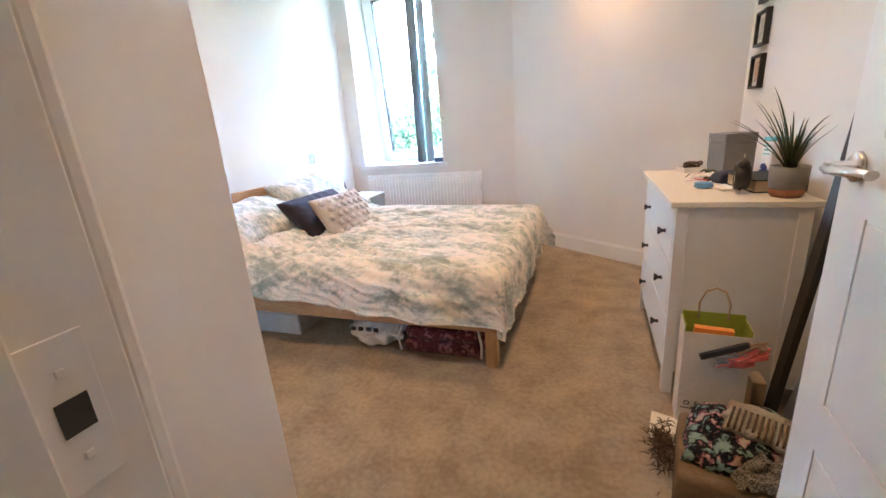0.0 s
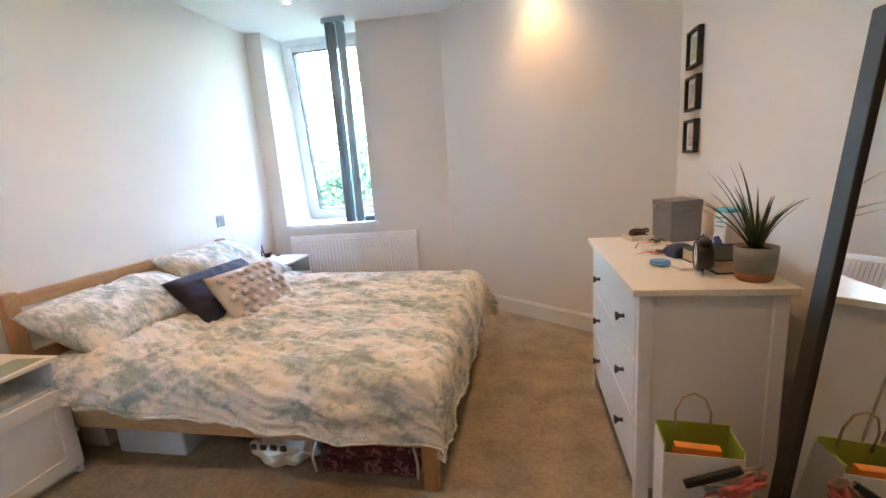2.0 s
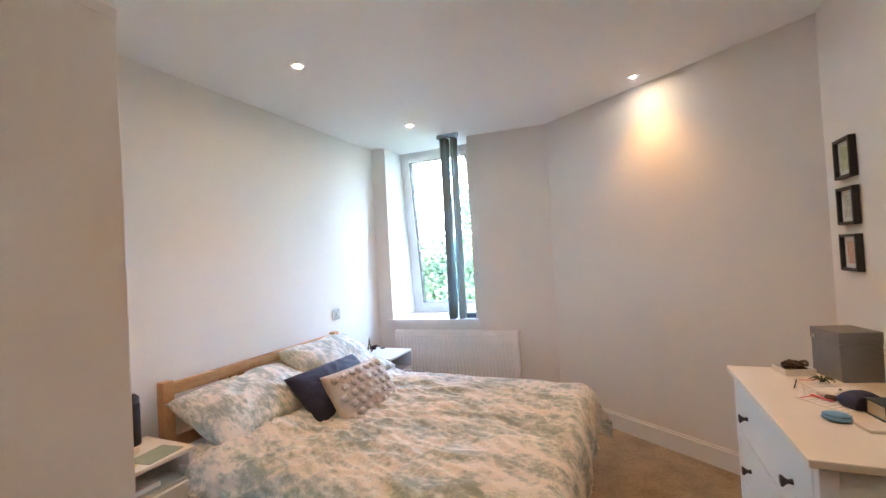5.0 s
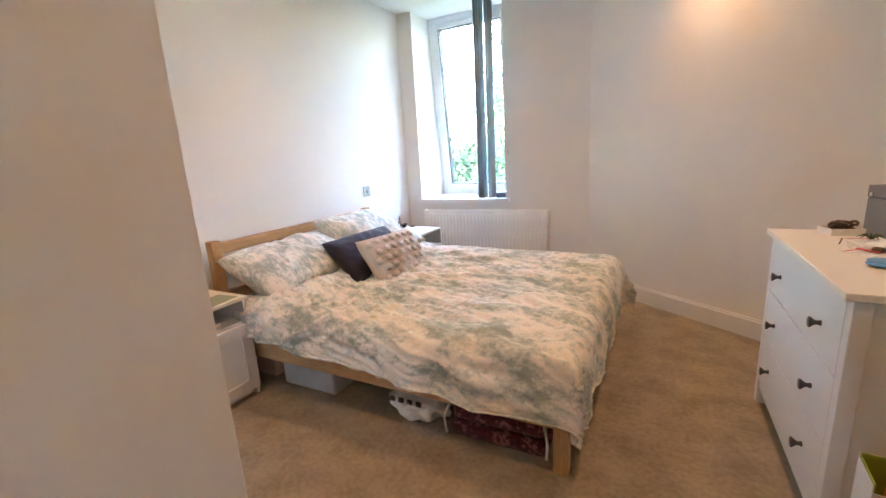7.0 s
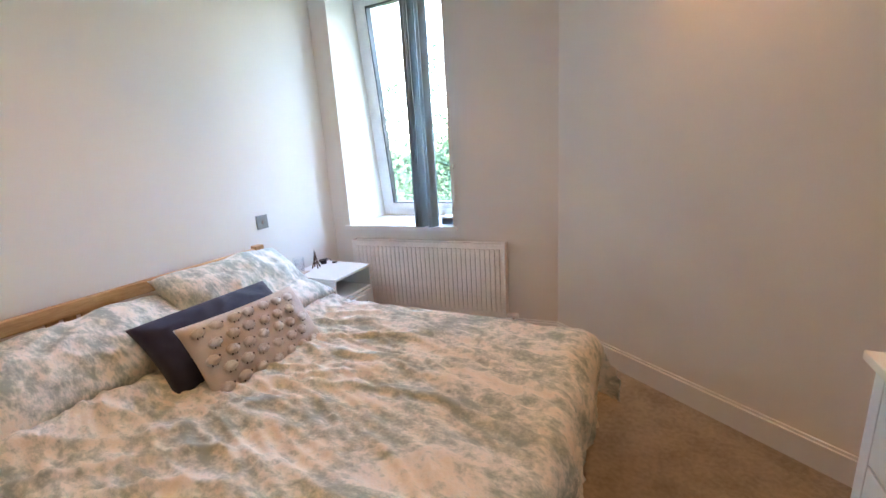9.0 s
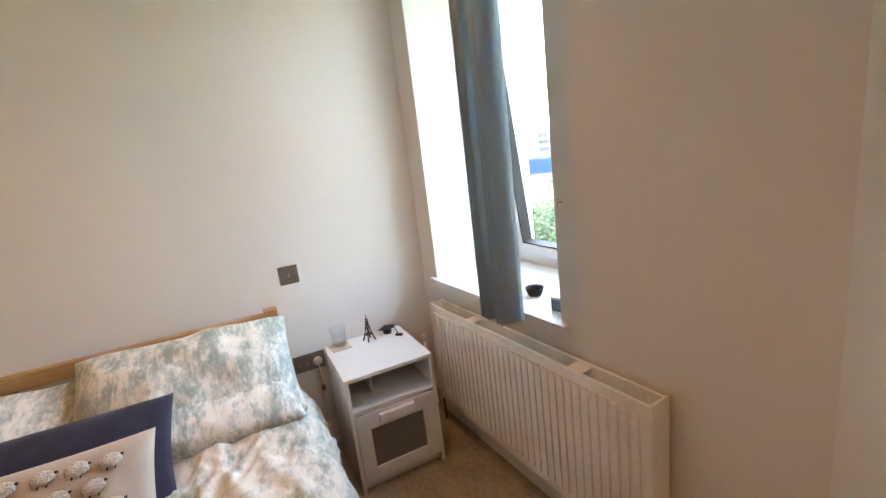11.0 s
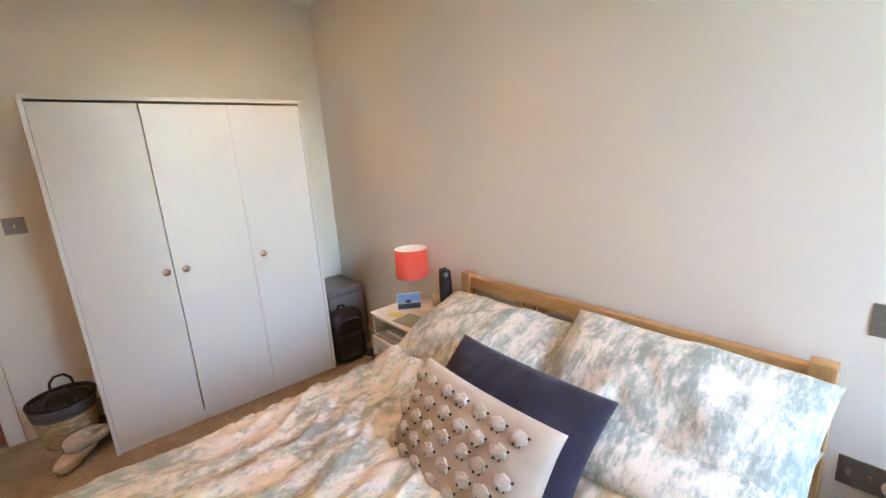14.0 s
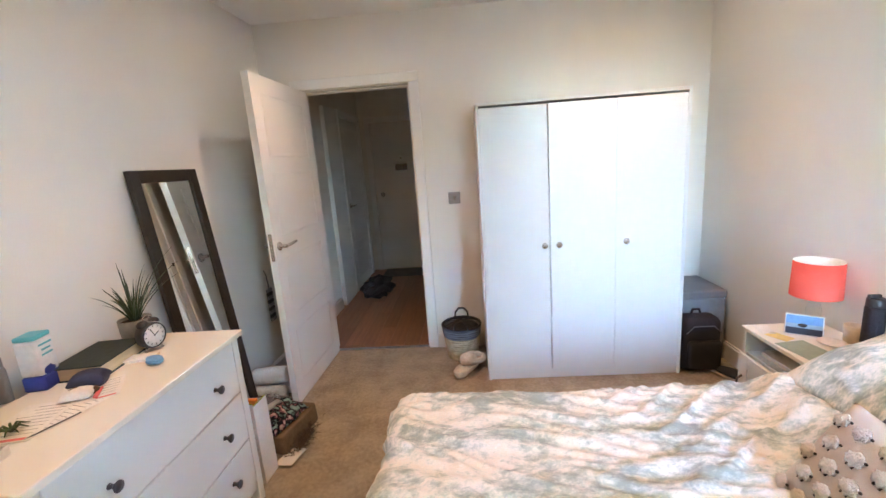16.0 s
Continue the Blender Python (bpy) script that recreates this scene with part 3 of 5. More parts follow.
part("bottom_panel", bx(0.018, WDW - 0.018, 0.01, WDD - 0.03, 0.062, 0.08), WARD, wd)
dwid = (WDW - 0.036 - 0.012) / 3
for i in range(3):
    x0 = 0.018 + (0.0035, dwid + 0.005, 2 * dwid + 0.011)[i]
    d = part("door", bx(x0, x0 + dwid, WDD - 0.019, WDD - 0.001, 0.066, WDH - 0.03, 0.0015), WARD, wd)
    kxx = (0.351, 0.745, 0.831)[i]
    k = part("knob", lathe([(0, 0), (0.007, 0), (0.007, 0.010), (0.016, 0.014), (0.019, 0.020), (0.016, 0.027), (0, 0.030)], 20), CHROME, d, "round brushed-metal knob")
    k.matrix_local = pose(kxx, WDD - 0.002, 0.883, -90, 0, 0)

# ---------- bed ----------
BX0, BX1, BY0, BY1 = 0.03, 1.965, 1.515, 2.955
bed = thing("bed", pose(0, 0, 0), "pine double bed frame with a low slatted headboard", "bed")
for y in (1.537, 2.89):
    part("headboard_post", bx(BX0, BX0 + 0.05, y, y + 0.058, 0, 0.79, 0.004), PINE_Z, bed)
part("top_rail", bx(BX0 + 0.008, BX0 + 0.042, 1.595, 2.89, 0.715, 0.775, 0.004), PINE, bed)
part("lower_rail", bx(BX0 + 0.010, BX0 + 0.040, 1.595, 2.89, 0.42, 0.50, 0.004), PINE, bed)
for yc in (1.90, 1.96, 2.02, 2.44, 2.50, 2.56):
    part("headboard_slat", bx(BX0 + 0.016, BX0 + 0.034, yc - 0.02, yc + 0.02, 0.50, 0.715, 0.002), PINE_Z, bed)
for y in (BY0, BY1 - 0.024):
    part("side_rail", bx(BX0 + 0.05, BX1 - 0.05, y, y + 0.024, 0.185, 0.325, 0.004), PINE_X, bed)
part("foot_rail", bx(BX1 - 0.03, BX1 - 0.004, BY0 + 0.05, BY1 - 0.05, 0.185, 0.325, 0.004), PINE, bed)
for y in (BY0 - 0.002, BY1 - 0.054):
    part("foot_post", bx(BX1 - 0.056, BX1, y, y + 0.056, 0, 0.35, 0.004), PINE_Z, bed)
part("centre_leg", bx(0.95, 0.99, 2.21, 2.25, 0, 0.2, 0.003), PINE_Z, bed)
part("centre_beam", bx(0.08, BX1 - 0.03, 2.215, 2.245, 0.2, 0.25, 0.003), PINE_X, bed)
for i in range(16):
    x = 0.12 + i * 0.115
    part("base_slat", bx(x, x + 0.07, BY0 + 0.024, BY1 - 0.024, 0.252, 0.27, 0.002), PINE, bed)
mt = solid("mattress", bx(0.09, 1.93, 1.545, 2.925, 0.27, 0.455, 0.035, 4), MATTRESS, "cream sprung mattress under the bedding", "mattress", smooth=True)


def cloth_axis(c, half0, half1, hang, r):
    """Place along an axis and drop, for the cloth coordinate c measured from the middle."""
    s = 1 if c >= 0 else -1
    half = half1 if s > 0 else half0
    d = abs(c)
    flat = half - r
    if d <= flat:
        return s * d, 0.0
    arc = r * math.pi / 2
    if d <= flat + arc:
        a = (d - flat) / r
        return s * (flat + r * math.sin(a)), r * (1 - math.cos(a))
    return s * (half + 0.03 * (d - flat - arc)), r + (d - flat - arc)


def duvet():
    bm = bmesh.new()
    nx, ny = 210, 190
    cx, cy = 1.15, 2.235
    top = 0.50
    r = 0.085
    rows = []
    for i in range(nx + 1):
        u = -0.88 + i * (0.88 + 1.13) / nx
        row = []
        for j in range(ny + 1):
            v = -0.99 + j * 1.98 / ny
            ox, dx = cloth_axis(u, 2.0, 0.862, 0.2, r) if u > 0 else (u, 0.0)
            oy, dy = cloth_axis(v, 0.765, 0.765, 0.2, r)
            p3 = Vector((u * 1.1, v * 1.1, 0.3))
            slow = noise.noise(p3 * 1.7) * 0.014 + noise.noise(p3 * 3.7 + Vector((7, 0, 0))) * 0.008
            ca, sa = math.cos(1.80 - 0.35 * u), math.sin(1.80 - 0.35 * u)
            w1 = Vector(((u * ca + v * sa) * 8.5 + 0.8 * noise.noise(p3 * 2.3), (-u * sa + v * ca) * 1.4, 1.7))
            w2 = Vector(((u * 0.30 + v * 0.95) * 19 + 1.2 * noise.noise(p3 * 3.1), (u * 0.95 - v * 0.30) * 3.2, 5.1))
            w3 = Vector(((u * 0.75 - v * 0.66) * 30, (u * 0.66 + v * 0.75) * 7.0, 8.3))
            ridge = math.exp(-(noise.noise(w1) * 4.6) ** 2)
            wr = ridge * 0.018 + math.exp(-(noise.noise(w2) * 4.8) ** 2) * 0.013 + (1 - abs(noise.noise(w3)) * 2) * 0.0042
            wr *= 1 - 0.5 * max(0, min(1, (v - 0.5) / 0.26))
            slow += 0.034 * math.exp(-((u + 0.60 + 0.04 * math.sin(v * 5)) / 0.07) ** 2) - 0.012 * math.exp(-((u + 0.46 + 0.03 * math.sin(v * 6)) / 0.05) ** 2)
            drop = max(dx, dy) + 0.25 * min(dx, dy)
            lim = 0.222 + 0.09 * max(-0.75, min(0.9, u)) + 0.016 * noise.noise(Vector((u * 3, v * 3, 9)))
            if u > 0.9 and v > 0.72:
                lim += 0.06
            if drop > lim:
                drop = lim + (drop - lim) * 0.12
            k = min(1, drop / 0.12)
            # folds of the hanging part
            fold = 0.010 * k * math.sin(v * 17 + 3 * noise.noise(p3 * 2)) - 0.06 * drop if dx > dy else 0.016 * k * math.sin(u * 14 + 4 * noise.noise(p3 * 2))
            px, py, pz = cx + ox, cy + oy, top - drop + (slow + wr) * (1 - 0.7 * k)
            pz -= 0.02 * (abs(v) / 0.765) ** 4 * (1 - k)
            if dx > dy:
                px += fold + (slow + wr) * k
                if v > 0.7:
                    px += 0.10 * min(1.0, max(0.0, (dy - 0.08) / 0.12)) * k
            elif dy > 0:
                py += (fold + (slow + wr) * k) * (1 if v > 0 else -1)
            row.append(bm.verts.new((px, py, pz)))
        rows.append(row)
    for a, b in zip(rows, rows[1:]):
        for j in range(ny):
            bm.faces.new((a[j], a[j + 1], b[j + 1], b[j]))
    for f in bm.faces:
        f.smooth = True
    return bm


dv = solid("duvet", duvet(), DUVET, "crumpled sage and cream printed duvet spread over the bed", "duvet", smooth=True)
md = dv.modifiers.new("thick", "SOLIDIFY")
md.thickness, md.offset = 0.012, -1
DNX, DNY = 210, 190
edge = [(0, j) for j in range(DNY)] + [(i, DNY) for i in range(DNX)] + [(DNX, j) for j in range(DNY, 0, -1)] + [(i, 0) for i in range(DNX, -1, -1)]
part("hem", tube([dv.data.vertices[i * (DNY + 1) + j].co.copy() for i, j in edge[::2]], 0.0045, 6), DUVET, dv, smooth=True)


def cushion_mesh(w, h, t, seed=0, wrinkle=0.006, n=44, pinch=0.10):
    """A stuffed cushion lying in the xy plane, with pulled-in sides and pointed corners."""
    bm = bmesh.new()
    rng = Vector((seed * 3.1, seed * 1.7, 0))
    layers = []
    for side in (1, -1):
        rows = []
        for i in range(n + 1):
            row = []
            for j in range(n + 1):
                u, v = 2 * i / n - 1, 2 * j / n - 1
                e = ((1 - abs(u) ** 2.6) * (1 - abs(v) ** 2.6))
                z = side * t / 2 * max(0, e) ** 0.42
                x = u * w / 2 * (1 - pinch * (1 - v * v) * abs(u) ** 2 * 0.45)
                y = v * h / 2 * (1 - pinch * (1 - u * u) * abs(v) ** 2 * 0.6)
                p = Vector((x * 5, y * 5, side)) + rng
                wv = noise.noise(p) * wrinkle * 1.6 + (1 - abs(noise.noise(p * 2.6)) * 2) * wrinkle * 0.6
                z += side * wv * min(1, 3 * e)
                edge = (abs(u) > 0.999 or abs(v) > 0.999)
                row.append(bm.verts.new((x, y, 0.0 if edge else z)))
            rows.append(row)
        layers.append(rows)
        for a, b in zip(rows, rows[1:]):
            for j in range(n):
                bm.faces.new((a[j], a[j + 1], b[j + 1], b[j]) if side > 0 else (a[j], b[j], b[j + 1], a[j + 1]))
    bmesh.ops.remove_doubles(bm, verts=bm.verts, dist=1e-5)
    return bm


def plane_pose(tl, tr, bl):
    """A pose whose x runs from tl to tr and whose y runs up from bl to tl, centred on the rectangle."""
    tl, tr, bl = Vector(tl), Vector(tr), Vector(bl)
    x = (tr - tl).normalized()
    y = (tl - bl)
    y = (y - x * y.dot(x)).normalized()
    z = x.cross(y)
    m = Matrix((x, y, z)).transposed().to_4x4()
    m.translation = (tr + bl) / 2
    return m


solid("pillow", cushion_mesh(0.76, 0.46, 0.20, 1, 0.016), PILLOWM, "plump pillow in a sage printed pillowcase against the headboard", "pillow",
      plane_pose((0.14, 1.545, 0.675), (0.14, 2.27, 0.685), (0.49, 1.545, 0.525)), "bed pillows", True)
solid("pillow", cushion_mesh(0.73, 0.46, 0.20, 2, 0.016), PILLOWM, "plump pillow in a sage printed pillowcase, set higher on another", "pillow",
      plane_pose((0.16, 2.25, 0.755), (0.15, 2.96, 0.735), (0.46, 2.25, 0.545)), "bed pillows", True)
solid("pillow", cushion_mesh(0.70, 0.44, 0.15, 7, 0.016), PILLOWM, "flattened pillow in a sage printed pillowcase lying under another", "pillow",
      plane_pose((0.17, 2.26, 0.60), (0.17, 2.95, 0.595), (0.60, 2.26, 0.545)), "bed pillows", True)
solid("cushion", cushion_mesh(0.62, 0.34, 0.13, 3, 0.007), NAVY, "plain navy oblong cushion leaning on the pillows", "cushion",
      plane_pose((0.462, 1.953, 0.705), (0.48, 2.575, 0.705), (0.70, 1.953, 0.485)), "", True)
SM = plane_pose((0.682, 2.008, 0.705), (0.69, 2.545, 0.695), (0.85, 2.008, 0.465))
sheep_c = thing("cushion", SM, "beige oblong cushion with rows of woolly sheep", "cushion")
part("cover", cushion_mesh(0.55, 0.33, 0.13, 5, 0.006), LINEN, sheep_c, smooth=True)


def sheep():
    bm = bmesh.new()
    blob(0.0245, 0.018, 0.010, 0.45, 11.0, 3, 3, bm, (0, 0, 0.004), 0)
    blob(0.005, 0.0042, 0.004, 0.0, 1, 0, 1, bm, (0.026, 0.008, 0.005), 1)
    for sx in (-0.008, 0.009):
        box(bm, sx - 0.0017, sx + 0.0017, -0.022, -0.014, 0.0, 0.004, mi=1)
    return bm


sheep_mesh = finish(sheep(), "sheep_motif", [WOOL, BLACK])
for r in range(5):
    cnt = 7 if r % 2 == 0 else 6
    for c in range(cnt):
        x = (c - (cnt - 1) / 2) * 0.069 - 0.022 + rng.uniform(-0.004, 0.004)
        y = 0.108 - r * 0.054 + rng.uniform(-0.004, 0.004)
        u, v = x / 0.275, y / 0.165
        e = (1 - abs(u) ** 2.6) * (1 - abs(v) ** 2.6)
        o = new("sheep_motif", sheep_mesh)
        o.parent = sheep_c
        o.matrix_local = pose(x, y, 0.065 * max(0, e) ** 0.42 + 0.001, -v * 18, u * 18, rng.uniform(-8, 8))

# ---------- chest of drawers ----------
ch = thing("chest_of_drawers", pose(2.63, 1.478, 0), "white chest of three wide drawers with black cone knobs", "chest of drawers")
CD, CW, CH = 0.45, 0.885, 0.80
part("top", bx(0, CD, 0, CW, CH - 0.022, CH, 0.003), LACQ_WARM, ch)
for y in (0.012, CW - 0.052):
    for x in (0.022, CD - 0.062):
        part("leg", bx(x, x + 0.04, y, y + 0.04, 0, CH - 0.022, 0.002), LACQ, ch)
for y in (0.02, CW - 0.038):
    part("side_panel", bx(0.062, CD - 0.062, y, y + 0.018, 0.10, CH - 0.022, 0.001), LACQ, ch)
part("back_panel", bx(CD - 0.03, CD - 0.022, 0.05, CW - 0.05, 0.10, CH - 0.022), LACQ, ch)
part("bottom_rail", bx(0.03, 0.05, 0.052, CW - 0.052, 0.075, 0.115, 0.001), LACQ, ch)
# solid block coloured near-black: paints the shade seen in the drawer gaps
part("shade_core", bx(0.05, CD - 0.035, 0.05, CW - 0.05, 0.09, CH - 0.03), GAP_SHADE, ch)
for i, (z0, z1) in enumerate(((0.120, 0.325), (0.331, 0.542), (0.548, 0.768))):
    d = part("drawer", bx(0.022, 0.044, 0.055, CW - 0.055, z0, z1, 0.002), LACQ, ch)
    for y in (0.205, CW - 0.205):
        k = part("knob", lathe([(0, 0), (0.009, 0), (0.0075, 0.004), (0.006, 0.010), (0.009, 0.017), (0.0165, 0.026), (0.016, 0.029), (0, 0.030)], 20), BLACK, d, "black cone knob")
        k.matrix_local = pose(0.022, y, 0.231 + 0.2055 * i, 0, -90, 0)

# ---------- bedside table near the wardrobe ----------
bs1 = thing("bedside_table", pose(0.02, 1.078, 0), "white bedside table with an open shelf and a panelled door", "bedside table")
BW, BD, BH = 0.41, 0.355, 0.543
part("top", bx(0, BD, 0, BW, BH - 0.018, BH, 0.003), LACQ_WARM, bs1)
for y in (0.006, BW - 0.024):
    part("side_panel", bx(0.004, BD - 0.012, y, y + 0.018, 0, BH - 0.018, 0.0015), LACQ, bs1)
part("back_panel", bx(0.004, 0.010, 0.024, BW - 0.024, 0.04, BH - 0.018), LACQ, bs1)
part("shelf", bx(0.010, BD - 0.02, 0.024, BW - 0.024, 0.40, 0.416, 0.001), LACQ, bs1)
part("plinth", bx(BD - 0.06, BD - 0.045, 0.024, BW - 0.024, 0, 0.05), LACQ, bs1)
part("bottom_panel", bx(0.010, BD - 0.02, 0.024, BW - 0.024, 0.05, 0.066), LACQ, bs1)
dr = part("door", bx(BD - 0.012, BD - 0.002, 0.010, BW - 0.010, 0.045, 0.405, 0.001), LACQ, bs1)
for a in ((0.010, 0.070, 0.045, 0.405), (BW - 0.070, BW - 0.010, 0.045, 0.405), (0.070, BW - 0.070, 0.045, 0.105), (0.070, BW - 0.070, 0.345, 0.405)):
    part("door_stile", bx(BD - 0.002, BD + 0.005, a[0], a[1], a[2], a[3], 0.0015), LACQ, dr)
part("handle", tube([(BD + 0.004, 0.04, 0.20), (BD + 0.026, 0.04, 0.215), (BD + 0.030, 0.04, 0.25), (BD + 0.026, 0.04, 0.285), (BD + 0.004, 0.04, 0.30)], 0.0055, 8), DARKSTEEL, dr, "dark bow handle")
bk = solid("book", bx(0.10, 0.32, 1.15, 1.36, 0.417, 0.437, 0.002), PAPER, "pale book lying on the bedside shelf", "book")

# ---------- bedside table by the radiator ----------
bs2 = thing("bedside_table", pose(0.035, 3.118, 0), "white bedside table with an open shelf and a glazed drawer", "bedside table")
B2W, B2D, B2H = 0.388, 0.412, 0.535
part("top", bx(0, B2D, 0, B2W, B2H - 0.016, B2H, 0.0015), LACQ, bs2)
for y in (0.0, B2W - 0.016):
    part("side_panel", bx(0, B2D - 0.002, y, y + 0.016, 0.0, B2H - 0.016, 0.001), LACQ, bs2)
part("back_panel", bx(0.0, 0.008, 0.016, B2W - 0.016, 0.05, B2H - 0.016), LACQ, bs2)
part("shelf", bx(0.008, B2D - 0.003, 0.016, B2W - 0.016, 0.372, 0.388, 0.001), LACQ, bs2)
part("divider", bx(0.02, 0.30, 0.130, 0.134, 0.388, 0.46), LACQ, bs2)
part("plinth", bx(B2D - 0.05, B2D - 0.035, 0.016, B2W - 0.016, 0, 0.05), LACQ, bs2)
d2 = part("drawer", bx(0.02, B2D - 0.018, 0.022, B2W - 0.022, 0.055, 0.30), LACQ, bs2)
for a in ((0.018, 0.075, 0.05, 0.362), (B2W - 0.075, B2W - 0.018, 0.05, 0.362), (0.075, B2W - 0.075, 0.05, 0.108), (0.075, B2W - 0.075, 0.29, 0.362)):
    part("drawer_frame", bx(B2D - 0.018, B2D, a[0], a[1], a[2], a[3], 0.001), LACQ, d2)
part("glass_panel", bx(B2D - 0.014, B2D - 0.009, 0.075, B2W - 0.075, 0.108, 0.29), mat("grey_frosted_panel", (0.19, 0.18, 0.17), 0.3, bump=0.02), d2, "grey frosted drawer panel")
part("pull", bx(B2D, B2D + 0.022, 0.115, B2W - 0.115, 0.318, 0.352, 0.004), LACQ, d2)

# ---------- downlights ----------
def downlight(x, y, power):
    t = thing("downlight", pose(x, y, CEIL), "small recessed white downlight, lit warm", "downlight", "ceiling downlights")
    part("bezel", lathe([(0.019, 0.0), (0.036, 0.0), (0.036, -0.002), (0.033, -0.005), (0.023, -0.005), (0.019, -0.002)], 28), TRIM, t)
    part("lens", lathe([(0.0, -0.0015), (0.0195, -0.0015)], 24), BULB, t)
    d = bpy.data.lights.new("downlight", "SPOT")
    d.energy, d.spot_size, d.spot_blend, d.shadow_soft_size, d.color = power, radians(100), 1.0, 0.02, (1.0, 0.50, 0.16)
    o = new("downlight_lamp", d)
    o.matrix_world = pose(x, y, CEIL - 0.02)
    return t


LAMP_W = 0.30
for lx, ly in ((0.66, 1.97), (0.69, 3.22), (2.365, 3.14), (2.37, 1.97), (0.66, 0.75), (2.37, 0.75)):
    downlight(lx, ly, LAMP_W)

# ---------- hall ----------
HX0, HX1, HY1 = 1.25, 3.06, -2.62
structure("floor_2", bx(HX0 - 0.1, HX1 + 0.1, HY1 - 0.1, -0.035, -0.06, -0.012), HALLFLOOR, "underlay below the hall planks", "floor")
structure("hall_wall_east", bx(HX1, HX1 + 0.1, HY1, -0.13, -0.06, CEIL + 0.01), WALL, "dim white hall wall", "wall")
structure("hall_wall_west", bx(HX0 - 0.1, HX0, HY1, -0.13, -0.06, CEIL + 0.01), WALL, "dim white hall wall", "wall")
structure("hall_wall_end", bx(HX0 - 0.1, HX1 + 0.1, HY1 - 0.1, HY1, -0.06, CEIL + 0.01), WALL, "dim white end wall of the hall", "wall")
structure("ceiling_2", bx(HX0 - 0.1, HX1 + 0.1, HY1 - 0.1, -0.1, CEIL, CEIL + 0.1), CEILM, "plain white hall ceiling", "ceiling")


def closed_door(name, m, label, parts):
    t = thing(name, m, label, "door")
    t["kind"] = "structure"
    lf = part("leaf", panelled(0.75, 1.975, 0.03, 0.10, [(0.12, 0.46), (0.56, 0.92), (1.05, 1.42), (1.51, 1.87)]), TRIM, t)
    for a in ((-0.075, -0.006, 0, 1.99), (0.756, 0.825, 0, 1.99), (-0.075, 0.825, 1.99, 2.06)):
        part("architrave", bx(a[0], a[1], -0.003, 0.045, a[2], a[3], 0.004), TRIM, t)
    parts(lf)
    return t


def side_parts(lf):
    h = part("door_handle", lathe([(0, 0), (0.026, 0), (0.026, 0.008), (0.011, 0.010), (0.011, 0.045), (0, 0.045)], 20), CHROME, lf)
    h.matrix_local = pose(0.69, 0.03, 1.0, -90, 0, 0)
    part("lever", tube([(0.69, 0.072, 1.0), (0.62, 0.075, 1.0), (0.57, 0.072, 1.002)], 0.0095, 10), CHROME, lf)


def front_parts(lf):
    k = part("letter_plate", bx(0.30, 0.46, 0.03, 0.042, 1.36, 1.44, 0.004), IRON, lf, "dark door knocker plate")
    s = part("spyhole", lathe([(0, 0), (0.012, 0), (0.012, 0.006), (0, 0.008)], 16), CHROME, lf)
    s.matrix_local = pose(0.38, 0.03, 1.52, -90, 0, 0)
    n = part("latch_knob", lathe([(0, 0), (0.03, 0), (0.03, 0.02), (0.014, 0.03), (0.02, 0.045), (0, 0.05)], 20), CHROME, lf)
    n.matrix_local = pose(0.66, 0.03, 1.05, -90, 0, 0)


closed_door("door_2", pose(HX1 - 0.002, -2.40, 0.005, 0, 0, 90), "white panelled side door in the hall, shut", side_parts)
closed_door("door_3", pose(HX1 - 0.16, HY1 + 0.002, 0.005, 0, 0, 180) @ pose(0, 0, 0, 0, 0, 180) @ pose(-0.75, 0, 0), "white entrance door at the end of the hall, shut", front_parts)
ar = structure("trim", bx(HX1 - 0.045, HX1 - 0.001, -1.53, -1.12, 0, 2.05, 0.004), TRIM, "white door casing in the hall", "trim")
structure("trim_2", bx(HX1 - 0.03, HX1 - 0.001, -1.05, -0.147, 0, 0.11, 0.004), TRIM, "white hall skirting", "skirting")
hb = blob(0.16, 0.20, 0.11, 0.5, 5, 3, 4, None, (0, 0, 0.09))
for v in hb.verts:
    v.co.z = max(v.co.z, 0.0)
solid("bag", hb, BLACKBAG, "slumped black bag on the hall floor", "bag", pose(2.74, -1.45, 0))
solid("doormat", bx(2.15, 2.85, -2.58, -2.18, 0.0, 0.014, 0.004), DARKGREY, "dark doormat inside the entrance door", "doormat")

# ---------- outside ----------
structure("ground", bx(-400, 400, 4.6, 900, -7.2, -7.0), GRASS, "grass stretching away below the window", "ground")


